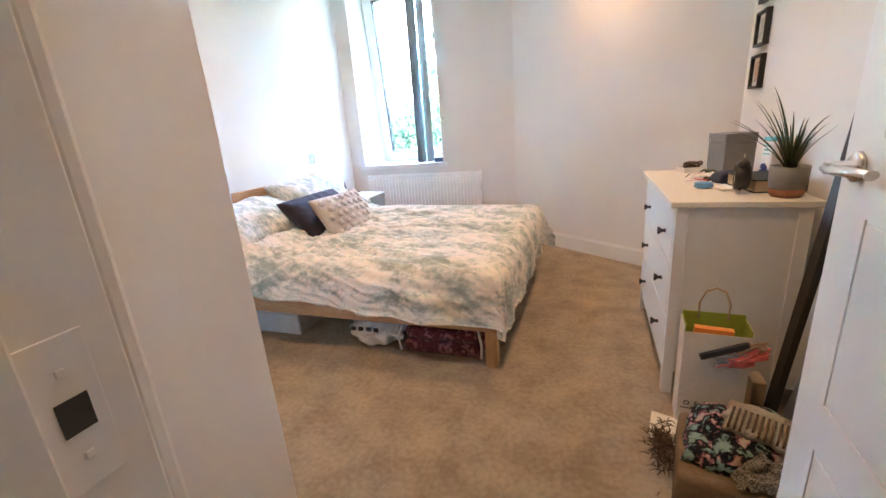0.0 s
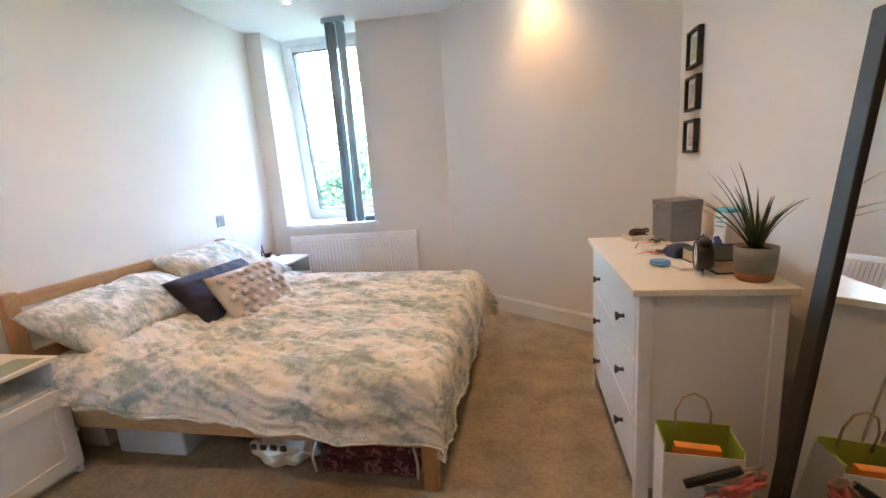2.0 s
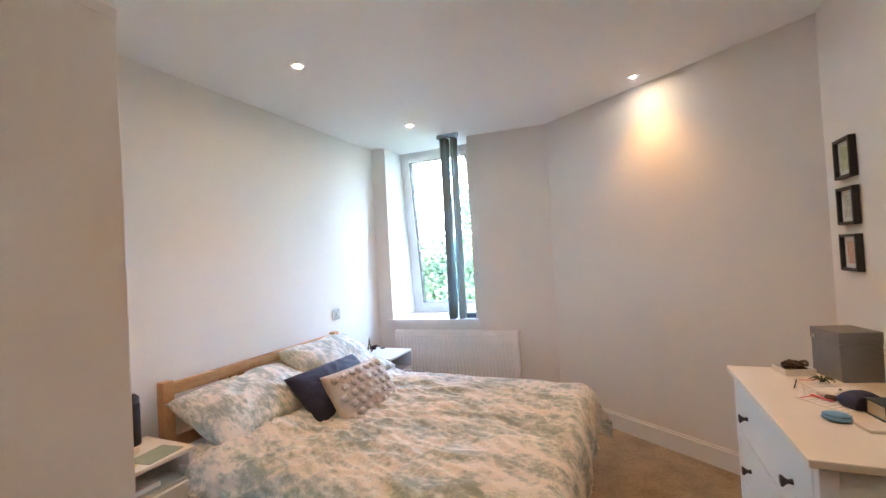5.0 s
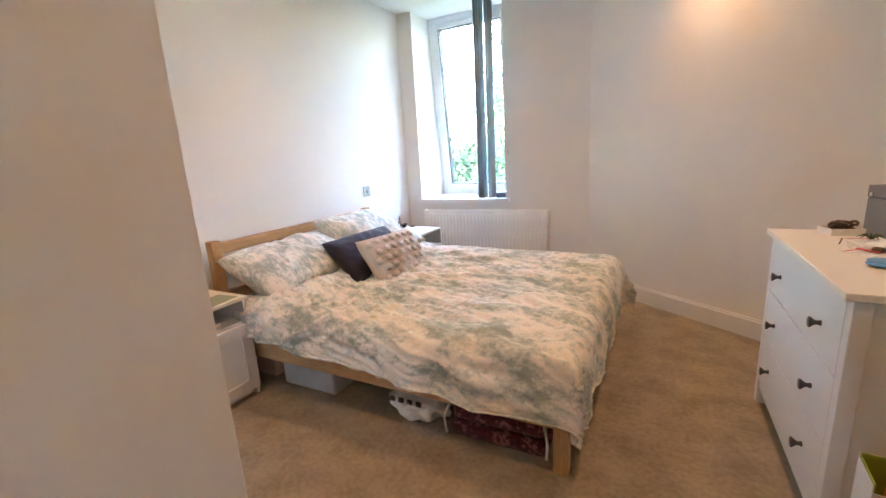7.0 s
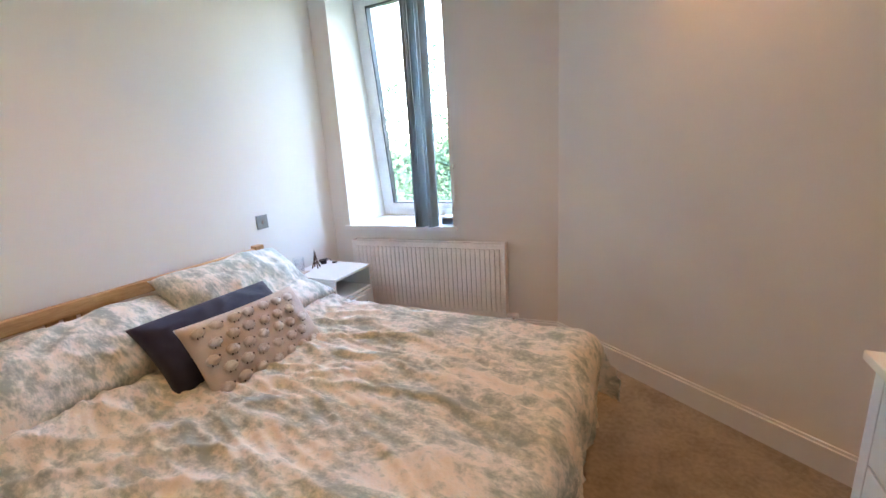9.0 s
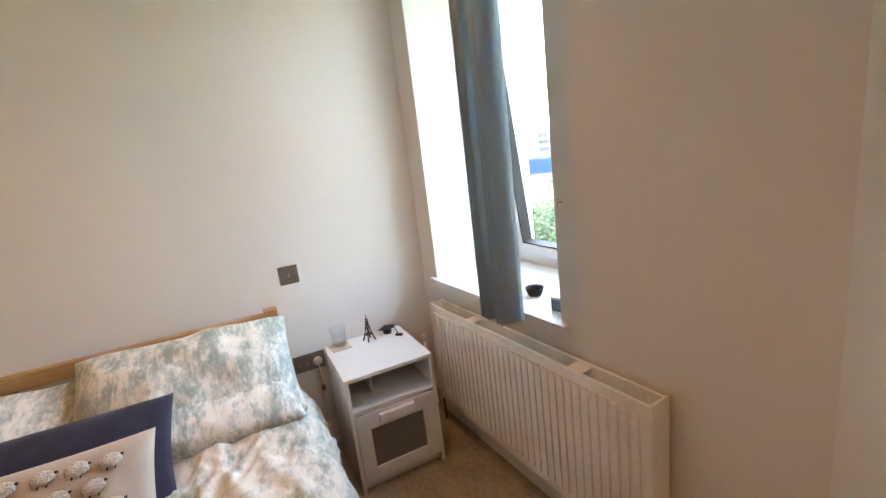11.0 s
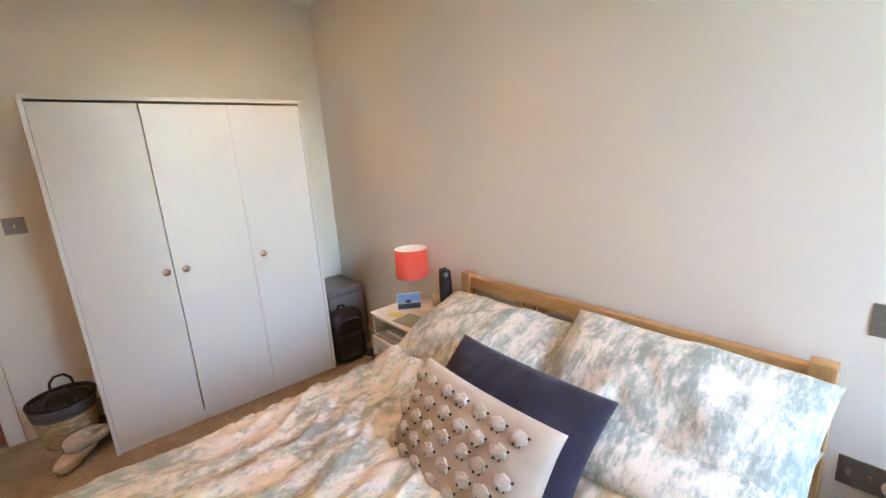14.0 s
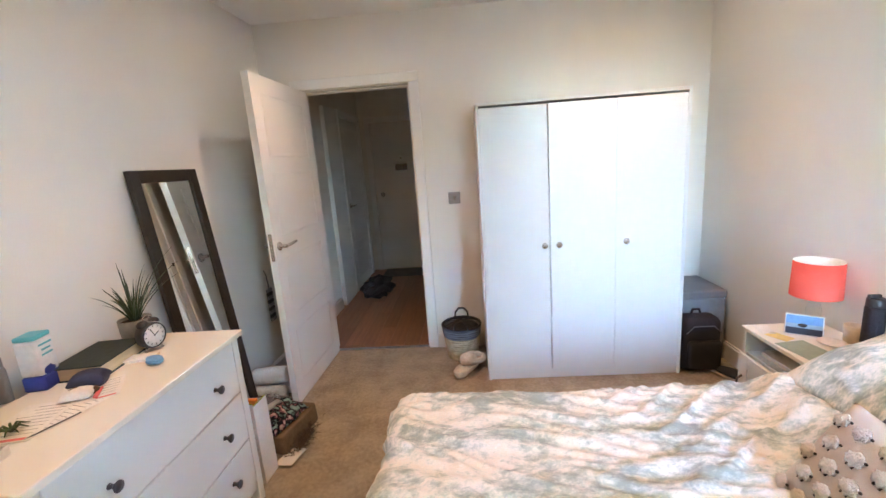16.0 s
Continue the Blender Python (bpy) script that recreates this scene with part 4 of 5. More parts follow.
def tree(name, x, y, h, r, seed, trunk_h):
    t = thing(name, pose(x, y, -7.0), "leafy green tree in full summer leaf; three are unseen sky blockers", "tree", "trees outside")
    rr = random.Random(seed)
    bm = tube([(0, 0, 0), (0.05, 0.02, trunk_h * 0.5), (0.0, 0.1, trunk_h), (0.1, 0, h * 0.75)], 0.22, 10, taper=[1.3, 1, 0.8, 0.25])
    for i in range(7):
        a = rr.uniform(0, 6.28)
        z0 = trunk_h * rr.uniform(0.7, 1.2)
        tube([(0, 0.05, z0), (math.cos(a) * r * 0.4, math.sin(a) * r * 0.4, z0 + 0.9), (math.cos(a) * r * 0.75, math.sin(a) * r * 0.75, z0 + 1.7)], 0.09, 7, bm, [1, 0.6, 0.2])
    part("trunk", bm, BARK, t)
    verts, faces = [], []
    clumps = []
    for i in range(46):
        d = Vector((rr.gauss(0, 1), rr.gauss(0, 1), rr.gauss(0, 0.8))).normalized() * (rr.random() ** 0.4)
        clumps.append(Vector((d.x * r, d.y * r, trunk_h + (h - trunk_h) * (0.5 + 0.5 * d.z))))
    for c in clumps:
        cr = r * rr.uniform(0.20, 0.36)
        for k in range(130):
            d = Vector((rr.gauss(0, 1), rr.gauss(0, 1), rr.gauss(0, 1))).normalized()
            p = c + d * cr * rr.uniform(0.6, 1.05)
            s = rr.uniform(0.06, 0.13)
            a = Vector((rr.gauss(0, 1), rr.gauss(0, 1), rr.gauss(0, 1))).normalized()
            b = a.cross(d + Vector((0.01, 0.02, 0.3))).normalized()
            n0 = len(verts)
            verts += [tuple(p - a * s), tuple(p + b * s * 0.5), tuple(p + a * s), tuple(p - b * s * 0.5)]
            faces.append((n0, n0 + 1, n0 + 2, n0 + 3))
    me = bpy.data.meshes.new("crown")
    me.from_pydata(verts, [], faces)
    me.materials.append(FOLIAGE)
    o = new("crown", me)
    o.parent = t
    return t


# Trees at x 4.6, 9.0 and 12.5 are unseen, added to block sky light.
for i, (x, y, h, r, th) in enumerate(((-2.2, 15.0, 11.6, 3.4, 3.0), (2.0, 17.5, 12.2, 3.4, 3.0), (-7.5, 15.0, 8.0, 2.8, 2.6), (-5.0, 21.0, 11.6, 3.4, 3.2), (-12.5, 19.0, 7.4, 2.8, 2.4),
                                      (-15.0, 11.0, 6.4, 2.3, 2.0), (-10.5, 9.5, 6.3, 2.0, 2.0), (6.5, 22.0, 10.5, 3.4, 3.2), (4.6, 11.0, 14.5, 3.2, 3.4), (9.0, 11.5, 16.0, 3.6, 3.6), (12.5, 8.5, 16.0, 3.6, 3.6), (-5.2, 15.5, 11.8, 3.0, 3.0), (-13.6, 15.8, 6.7, 2.5, 2.2))):
    tree("tree", x, y, h, r, i + 1, th)

bl = thing("warehouse", pose(-97, 88, -7, 0, 0, 48), "long pale warehouse with a blue panel far off", "building")
part("wall", bx(-30, 30, -9, 9, 0, 6.0), CONCRETE, bl)
part("roof", bx(-30.5, 30.5, -9.5, 9.5, 6.0, 6.6), mat("pale_roof", (0.05, 0.058, 0.066), 0.9, scale=0.2, fine=2, spec=0.02), bl)
part("blue_panel", bx(-18, 2, -9.15, -9.0, 1.5, 5.4), BLUEPANEL, bl)
for i in range(9):
    part("window", bx(6 + i * 2.6, 8 + i * 2.6, -9.1, -9.0, 3.5, 5.6), DARKGLASS, bl)
tb = thing("tower_block", pose(-139, 123, -7, 0, 0, 48), "grey tower block on the skyline", "building")
part("wall", bx(-3.5, 3.5, -3.5, 3.5, 0, 15), CONCRETE, tb)
part("roof", bx(-3.7, 3.7, -3.7, 3.7, 15, 15.5), CONCRETE, tb)
for f in range(5):
    for k in range(3):
        part("window", bx(-2.9 + k * 2.1, -1.5 + k * 2.1, -3.6, -3.5, 1.5 + f * 2.8, 3.0 + f * 2.8), DARKGLASS, tb)

# ---------- pictures on the east wall ----------
def picture(z0, z1, art, label):
    t = thing("picture_frame", pose(east_x(2.467) - 0.001, 2.467, z0, 0, 0, -1.79), label, "picture frame", "framed prints in a column")
    w, h, f = 0.16, z1 - z0, 0.013
    for a in ((0, f, 0, h), (w - f, w, 0, h), (f, w - f, 0, f), (f, w - f, h - f, h)):
        part("moulding", bx(-0.026, 0.0, a[0], a[1], a[2], a[3], 0.0015), BLACKWOOD, t)
    part("mount", bx(-0.010, -0.004, f, w - f, f, h - f), PAPER, t)
    part("print", bx(-0.0125, -0.010, w * 0.27, w * 0.73, h * 0.20, h * 0.80), art, t)
    part("glazing", bx(-0.0165, -0.0150, f, w - f, f, h - f), GLASS, t).visible_shadow = False


picture(1.593, 1.768, ART_G, "small black frame with a greenish print")
picture(1.390, 1.554, ART_N, "small black frame with a pale neutral print")
picture(1.187, 1.349, ART_R, "small black frame with a reddish print")

# ---------- leaning mirror ----------
MIR_LEAN = math.degrees(math.atan2(0.135, 1.475))
mm = pose(2.958, 1.352, 0.004, 0, MIR_LEAN, 0) @ pose(0, 0, 0, 90, 0, -90)
mir = thing("mirror", mm, "tall mirror in a dark wooden frame leaning on the wall", "mirror")
MWD, ML, MF = 0.45, 1.48, 0.056
for a in ((0, MF, 0, ML), (MWD - MF, MWD, 0, ML), (MF, MWD - MF, 0, MF), (MF, MWD - MF, ML - MF, ML)):
    part("frame_member", bx(a[0], a[1], a[2], a[3], -0.012, 0.012, 0.003), BLACKWOOD, mir)
part("looking_glass", bx(MF - 0.004, MWD - MF + 0.004, MF - 0.004, ML - MF + 0.004, -0.002, 0.002), MIRROR, mir)
part("backing", bx(MF - 0.004, MWD - MF + 0.004, MF - 0.004, ML - MF + 0.004, -0.010, -0.004), KRAFT, mir)

# ---------- on the chest of drawers ----------
ZT = 0.80
pot = thing("potted_plant", pose(3.0, 1.575, ZT), "spiky green succulent in a grey pot dipped in terracotta", "plant")
part("pot", lathe([(0, 0.028), (0.052, 0.028), (0.0555, 0.06), (0.057, 0.105), (0.0535, 0.105), (0.051, 0.09), (0, 0.09)], 36), GREYPOT, pot)
part("pot_base", lathe([(0, 0), (0.043, 0), (0.049, 0.008), (0.0523, 0.0285), (0, 0.0285)], 36), TERRACOTTA, pot, "bare terracotta foot")
part("soil", lathe([(0.0512, 0.093), (0.03, 0.098), (0, 0.10)], 24), SOIL, pot)
rp = random.Random(11)
for i in range(40):
    a = i * 2.399 + rp.uniform(-0.3, 0.3)
    inner = i / 40
    lift = 0.62 + 0.85 * inner + rp.uniform(-0.15, 0.15)
    ln = (0.255 - 0.10 * inner) * rp.uniform(0.75, 1.15)
    if i % 5 == 2:
        ln *= 1.3
    if math.cos(a) > 0.35:
        ln *= 0.62
        lift = min(1.4, lift + 0.35)
    pts, tp = [], []
    for k in range(8):
        s = k / 7
        ang = min(1.5, lift + 0.35) - (0.75 - 0.5 * inner) * s
        if k == 0:
            p = Vector((0.012 * math.cos(a), 0.012 * math.sin(a), 0.095))
        else:
            p = p + Vector((math.cos(a) * math.cos(ang), math.sin(a) * math.cos(ang), math.sin(ang))) * ln / 7
        p.x = min(p.x, EAST - 3.005)
        pts.append(p.copy())
        tp.append((0.8 + 0.3 * s) * (1 - s) ** 0.8 + 0.03)
    part("leaf", tube(pts, 0.0062, 6, taper=tp, flat=0.4), LEAF, pot, smooth=True)

ck = thing("alarm_clock", pose(2.885, 1.650, ZT, 0, 0, -12), "black twin-bell alarm clock with a pale dial", "clock")
cl = lathe([(0, -0.026), (0.040, -0.026), (0.047, -0.018), (0.049, 0.016), (0.046, 0.024), (0.043, 0.024), (0.043, 0.019), (0, 0.019)], 36)
bmesh.ops.transform(cl, matrix=pose(0, 0, 0.062, 0, -90, 0), verts=cl.verts)
part("case", cl, BLACK, ck)
fc = lathe([(0, 0), (0.0425, 0), (0.0425, 0.001), (0, 0.001)], 36)
bmesh.ops.transform(fc, matrix=pose(-0.0195, 0, 0.062, 0, -90, 0), verts=fc.verts)
dial = part("dial", fc, PAPER, ck, "pale round dial")
for k in range(12):
    o = part("hour_mark", bx(-0.0004, 0.0004, -0.0012, 0.0012, 0.031, 0.038), BLACK, dial)
    o.matrix_local = pose(-0.0212, 0, 0.062, k * 30, 0, 0)
for k, ln in ((62, 0.022), (-25, 0.031)):
    o = part("clock_hand", bx(-0.0004, 0.0004, -0.0013, 0.0013, -0.004, ln), BLACK, dial)
    o.matrix_local = pose(-0.0216, 0, 0.062, k, 0, 0)
for s in (-1, 1):
    part("foot", tube([(-0.004, s * 0.026, 0.022), (-0.006, s * 0.034, 0.0)], 0.004, 8), CHROME, ck)
    bmb = lathe([(0.020, 0), (0.018, 0.009), (0.010, 0.015), (0, 0.017)], 20)
    bmesh.ops.transform(bmb, matrix=pose(0, s * 0.022, 0.108, -s * 22, 0, 0), verts=bmb.verts)
    part("bell", bmb, BLACK, ck)
part("carrying_loop", tube([(0, -0.016, 0.118), (0, -0.014, 0.134), (0, 0, 0.142), (0, 0.014, 0.134), (0, 0.016, 0.118)], 0.0022, 6), CHROME, ck)

gb = thing("storage_box", pose(3.005, 2.265, ZT, 0, 0, 14), "small square grey lidded card box", "box")
part("body", bx(-0.07, 0.07, -0.075, 0.075, 0, 0.140, 0.002), GREYBOX, gb)
part("lid", bx(-0.072, 0.072, -0.077, 0.077, 0.142, 0.185, 0.002), GREYBOX, gb)
part("clasp", bx(-0.076, -0.070, 0.045, 0.062, 0.146, 0.160, 0.001), CHROME, gb)

ty = thing("tray", pose(2.845, 2.285, ZT, 0, 0, 14), "small pale tray holding brown hair ties", "tray")
part("base", bx(-0.055, 0.055, -0.045, 0.045, 0, 0.004, 0.001), PAPER, ty)
for a in ((-0.055, -0.051, -0.045, 0.045), (0.051, 0.055, -0.045, 0.045), (-0.051, 0.051, -0.045, -0.041), (-0.051, 0.051, 0.041, 0.045)):
    part("rim", bx(a[0], a[1], a[2], a[3], 0.004, 0.026, 0.001), PAPER, ty)
for i in range(9):
    a0 = rp.uniform(0, 6.28)
    cx, cy, cz = rp.uniform(-0.028, 0.028), rp.uniform(-0.02, 0.02), 0.016 + 0.014 * (i % 3)
    ring = [(cx + 0.018 * math.cos(a0 + k * 0.7), cy + 0.018 * math.sin(a0 + k * 0.7), cz + 0.006 * math.sin(k * 1.3 + i)) for k in range(10)]
    part("hair_tie", tube(ring, 0.0055, 6), BROWN, ty)

bk = thing("book", pose(2.99, 1.76, ZT, 0, 0, 8), "thick dark-green hardback lying flat", "book")
part("page_block", bx(-0.078, 0.082, -0.112, 0.112, 0.004, 0.044, 0.001), mat("book_pages", (0.62, 0.48, 0.30), 0.9, scale=4, fine=240, stretch=(1, 1, 12), bump=0.3), bk)
for z in (0.0, 0.044):
    part("cover", bx(-0.083, 0.088, -0.117, 0.117, z, z + 0.004, 0.001), mat("green_cloth", (0.022, 0.034, 0.030), 0.7, bump=0.15), bk)
part("spine", bx(0.084, 0.0885, -0.117, 0.117, 0.004, 0.044, 0.001), DARKGREY, bk)

tubb = thing("carton", pose(3.062, 1.90, ZT, 0, 0, 12), "white carton with a teal top and a deep-blue foot", "carton")
part("body", bx(-0.032, 0.032, -0.036, 0.036, 0.05, 0.165, 0.008, 3), WHITEPLASTIC, tubb)
part("base", bx(-0.034, 0.034, -0.038, 0.038, 0.0, 0.05, 0.008, 3), DEEPBLUE, tubb)
part("lid", bx(-0.031, 0.031, -0.035, 0.035, 0.166, 0.182, 0.006, 3), TEAL, tubb)
for zz, yy in ((0.145, 0.026), (0.128, 0.018), (0.112, 0.022)):
    part("print_band", bx(-0.0328, -0.0315, -yy, yy, zz, zz + 0.006), TEAL, tubb)
part("wave_print", blob(0.0012, 0.022, 0.014, 0.3, 4, 2, 3, None, (-0.0325, 0.006, 0.062)), DEEPBLUE, tubb)
can = thing("spray_can", pose(3.10, 1.985, ZT), "slim grey aerosol can", "can")
part("body", lathe([(0, 0), (0.019, 0), (0.019, 0.10), (0.014, 0.112), (0, 0.112)], 22), GREYBOX, can)
part("cap", lathe([(0.0155, 0.112), (0.0155, 0.138), (0.012, 0.142), (0, 0.142)], 22), GREYBOX, can)

pc = cushion_mesh(0.10, 0.07, 0.055, 8, 0.004, 18)
solid("pouch", pc, mat("navy_pouch", (0.02, 0.024, 0.06), 0.6, color2=(0.03, 0.036, 0.085), scale=20, bump=0.2), "soft navy spectacles pouch", "pouch", pose(2.90, 1.905, ZT + 0.022, 0, 0, 24), smooth=True)
ss = blob(0.018, 0.018, 0.012, 0.2, 6, 2, 2, None, (0, 0, 0.011))
tube([(0.01, 0, 0.016), (0.03, 0.02, 0.03), (0.045, 0.045, 0.026)], 0.005, 6, ss)
solid("hair_clip", ss, BROWN, "dark brown hair clip lying on the chest", "hair clip", pose(2.845, 1.955, ZT))
so = thing("soap_dish", pose(2.79, 1.765, ZT, 0, 0, -20), "small light-blue rounded travel case", "case")
part("body", blob(0.036, 0.024, 0.010, 0, 1, 0, 3, None, (0, 0, 0.010)), BLUESOAP, so)
part("lid", blob(0.034, 0.022, 0.009, 0, 1, 0, 3, None, (0, 0, 0.019)), BLUESOAP, so)
solid("note_pad", bx(-0.05, 0.05, -0.03, 0.03, 0, 0.010, 0.002), PAPER, "white folded slip of paper", "paper", pose(2.875, 1.725, ZT, 0, 0, 12))
def printed_sheet(w, d, m, label, rows):
    """A loose sheet of paper with lines of small print."""
    t = solid("sheet_of_paper", bx(-w, w, -d, d, 0, 0.0012), PAPER, label, "paper", m)
    rs = random.Random(rows)
    for k in range(rows):
        y = -d * 0.8 + 1.6 * d * k / rows
        part("print_line", bx(-w * 0.8, w * rs.uniform(0.1, 0.8), y, y + 0.0016, 0.0010, 0.0015), GREYBOX, t)
    part("print_block", bx(-w * 0.8, w * 0.2, d * 0.82, d * 0.93, 0.0010, 0.0017), PINK, t, "pale red heading")
    return t


printed_sheet(0.075, 0.12, pose(2.86, 2.05, ZT, 0, 0, -14), "loose white printed sheet on the chest", 12)
printed_sheet(0.07, 0.10, pose(2.90, 2.10, ZT + 0.0024, 0, 0, 12), "second white sheet lying across the first", 9)
printed_sheet(0.05, 0.075, pose(2.835, 1.93, ZT + 0.0005, 0, 0, 34), "small white leaflet lying on the chest", 6)
pn = solid("pencil", tube([(-0.06, 0, 0.005), (0.05, 0, 0.005), (0.065, 0, 0.005)], 0.004, 8, taper=[0.5, 0.5, 0.1]), DARKGREY, "thin grey pencil lying on the papers", "pencil", pose(2.80, 2.12, ZT - 0.0005, 0, 0, 70))
pk = thing("packet", pose(2.865, 1.985, ZT + 0.0045, 0, 0, 30), "crumpled white packet with a thin red edge", "packet")
part("wrapper", cushion_mesh(0.085, 0.06, 0.022, 12, 0.006, 14), PAPER, pk, smooth=True).location.z = 0.010
part("red_edge", bx(-0.055, -0.043, -0.035, 0.035, 0.0, 0.004, 0.001), PINK, pk)
for k in range(3):
    part("print_line", bx(-0.02, 0.028, -0.014 + k * 0.012, -0.010 + k * 0.012, 0.019, 0.0215, 0.0005), GREYBOX, pk)
sp = bmesh.new()
for i in range(9):
    a = i * 0.7
    tube([(0, 0, 0.008), (0.02 * math.cos(a), 0.02 * math.sin(a), 0.022), (0.038 * math.cos(a), 0.038 * math.sin(a), 0.012)], 0.004, 5, sp, [1, 0.8, 0.3])
solid("green_sprig", sp, LEAF, "small sprig of green leaves", "sprig", pose(2.89, 2.15, ZT + 0.002))

# ---------- lamp and things on the bedside table ----------
Z1 = 0.543
lm = thing("table_lamp", pose(0.118, 1.165, Z1), "table lamp with a coral drum shade, unlit, on clear glass", "lamp")
part("base", lathe([(0, 0), (0.045, 0), (0.047, 0.006), (0.03, 0.012), (0.026, 0.05), (0.03, 0.10), (0.016, 0.14), (0.010, 0.15), (0, 0.15)], 28), GLASS, lm, "clear glass lamp base")
part("lamp_holder", lathe([(0, 0.15), (0.013, 0.15), (0.013, 0.195), (0, 0.195)], 16), CHROME, lm)
shd = lathe([(0.095, 0.165), (0.091, 0.327), (0.0895, 0.327), (0.0935, 0.165), (0.095, 0.165)], 48)
for f in shd.faces:
    c = f.calc_center_median()
    n = Vector((c.x, c.y, 0)).length
    f.material_index = 1 if n < 0.09225 - (c.z - 0.246) * 0.0247 else 0
part("shade", shd, [CORAL, SHADE_IN], lm, "coral-red fabric drum shade")
for i in range(3):
    a = i * 2.094
    part("shade_spoke", tube([(0, 0, 0.188), (0.0925 * math.cos(a), 0.0925 * math.sin(a), 0.188)], 0.0015, 6), CHROME, lm)
ph = thing("photo_frame", pose(0.20, 1.225, Z1, 12, 0, -34), "small landscape photo of sea and sky in a thin frame", "photo frame")
part("frame", bx(-0.068, 0.068, -0.004, 0.004, 0, 0.094, 0.002), WHITEPLASTIC, ph)
for nm, z0, z1, col in (("photo_sky", 0.052, 0.089, (0.16, 0.34, 0.62)), ("photo_sea", 0.034, 0.052, (0.30, 0.42, 0.55)), ("photo_shore", 0.005, 0.034, (0.035, 0.05, 0.075))):
    part(nm, bx(-0.063, 0.063, 0.004, 0.0055, z0, z1), mat(nm, col, 0.4, scale=40, fine=90, bump=0.0), ph)
part("photo_rock", blob(0.016, 0.0006, 0.009, 0.4, 5, 2, 2, None, (0.004, 0.0058, 0.046)), BLACK, ph)
part("strut", bx(-0.01, 0.01, -0.03, -0.004, 0.0, 0.05), WHITEPLASTIC, ph)
cn = thing("candle", pose(0.06, 1.305, Z1), "cream candle in a white tumbler", "candle")
part("tumbler", lathe([(0, 0), (0.031, 0), (0.034, 0.075), (0.031, 0.075), (0.029, 0.06), (0, 0.06)], 26), CANDLE, cn)
fl = thing("drinks_flask", pose(0.07, 1.395, Z1), "tall black drinks flask with a flip spout", "flask")
part("body", lathe([(0, 0), (0.032, 0), (0.034, 0.006), (0.034, 0.185), (0.030, 0.195), (0, 0.195)], 28), BLACKBAG, fl)
part("lid", lathe([(0.032, 0.195), (0.032, 0.222), (0.026, 0.228), (0, 0.228)], 28), BLACK, fl)
part("spout", bx(-0.012, 0.034, -0.008, 0.008, 0.226, 0.243, 0.004), BLACK, fl)
solid("greeting_card", bx(-0.065, 0.065, -0.085, 0.085, 0, 0.002), SAGE, "sage-green card lying on the bedside table", "card", pose(0.29, 1.365, Z1, 0, 0, 8))
solid("sticky_note", bx(-0.03, 0.03, -0.045, 0.045, 0, 0.0015), YELLOW, "yellow slip of paper", "paper", pose(0.30, 1.225, Z1, 0, 0, 25))
solid("receipt", bx(-0.03, 0.03, -0.05, 0.05, 0, 0.0015), PAPER, "white slip of paper", "paper", pose(0.31, 1.14, Z1, 0, 0, -15))
solid("dish", lathe([(0, 0.003), (0.03, 0.003), (0.05, 0.012), (0.051, 0.010), (0.03, 0), (0, 0)], 24), CANDLE, "small pale trinket dish", "dish", pose(0.155, 1.32, Z1))

# ---------- on the other bedside table ----------
Z2 = 0.535
solid("coaster", bx(-0.045, 0.045, -0.045, 0.045, 0, 0.006, 0.002), CANDLE, "square pale coaster under a tumbler", "coaster", pose(0.10, 3.185, Z2, 0, 0, 3))
gls = thing("drinking_glass", pose(0.10, 3.185, Z2 + 0.006), "clear tumbler half full of water", "glass")
part("tumbler", lathe([(0, 0), (0.031, 0), (0.039, 0.10), (0.0375, 0.10), (0.0295, 0.008), (0, 0.008)], 32), GLASS, gls)
part("water", lathe([(0, 0.0085), (0.0292, 0.0085), (0.033, 0.052), (0, 0.052)], 32), glass_mat("water", 0.0), gls)
ef = bmesh.new()
for sx, sy in ((1, 1), (1, -1), (-1, 1), (-1, -1)):
    tube([(sx * 0.021, sy * 0.021, 0), (sx * 0.013, sy * 0.013, 0.030), (sx * 0.007, sy * 0.007, 0.062), (sx * 0.003, sy * 0.003, 0.10)], 0.0032, 6, ef, [1.2, 1, 0.9, 0.8])
for z, s in ((0.030, 0.016), (0.062, 0.010), (0.104, 0.006)):
    box(ef, -s, s, -s, s, z, z + 0.004)
tube([(0, 0, 0.095), (0, 0, 0.118), (0, 0, 0.135)], 0.0032, 6, ef, [1.2, 0.8, 0.2])
solid("eiffel_tower_model", ef, IRON, "small bronze souvenir lattice tower", "ornament", pose(0.115, 3.325, Z2, 0, 0, 20))
gc = thing("graduation_cap", pose(0.095, 3.425, Z2), "toy black mortarboard ornament with a tassel", "ornament")
part("skull_cap", lathe([(0, 0.0), (0.020, 0.0), (0.022, 0.022), (0, 0.026)], 20), BLACKBAG, gc)
o = part("board", bx(-0.032, 0.032, -0.032, 0.032, 0, 0.004, 0.001), BLACKBAG, gc)
o.matrix_local = pose(0, 0, 0.026, 0, -6, 40)
part("tassel", tube([(0, 0, 0.031), (0.03, 0.03, 0.030), (0.045, 0.036, 0.012), (0.05, 0.038, 0.003)], 0.0022, 6), BLACK, gc)
solid("lighter", bx(-0.008, 0.008, -0.018, 0.018, 0, 0.010, 0.002), BLACK, "small black gadget beside the cap", "gadget", pose(0.165, 3.462, Z2, 0, 0, -40))

# ---------- plates and sockets ----------
def plate(name, m, w, h, label, cat, knob):
    t = thing(name, m, label, cat)
    part("faceplate", bx(-w / 2, w / 2, -0.004, 0.0, -h / 2, h / 2, 0.0015), PLATE, t)
    for x in knob:
        part("rocker", bx(x - 0.006, x + 0.006, -0.0075, -0.003, -0.011, 0.011, 0.0015), CHROME, t)
    return t


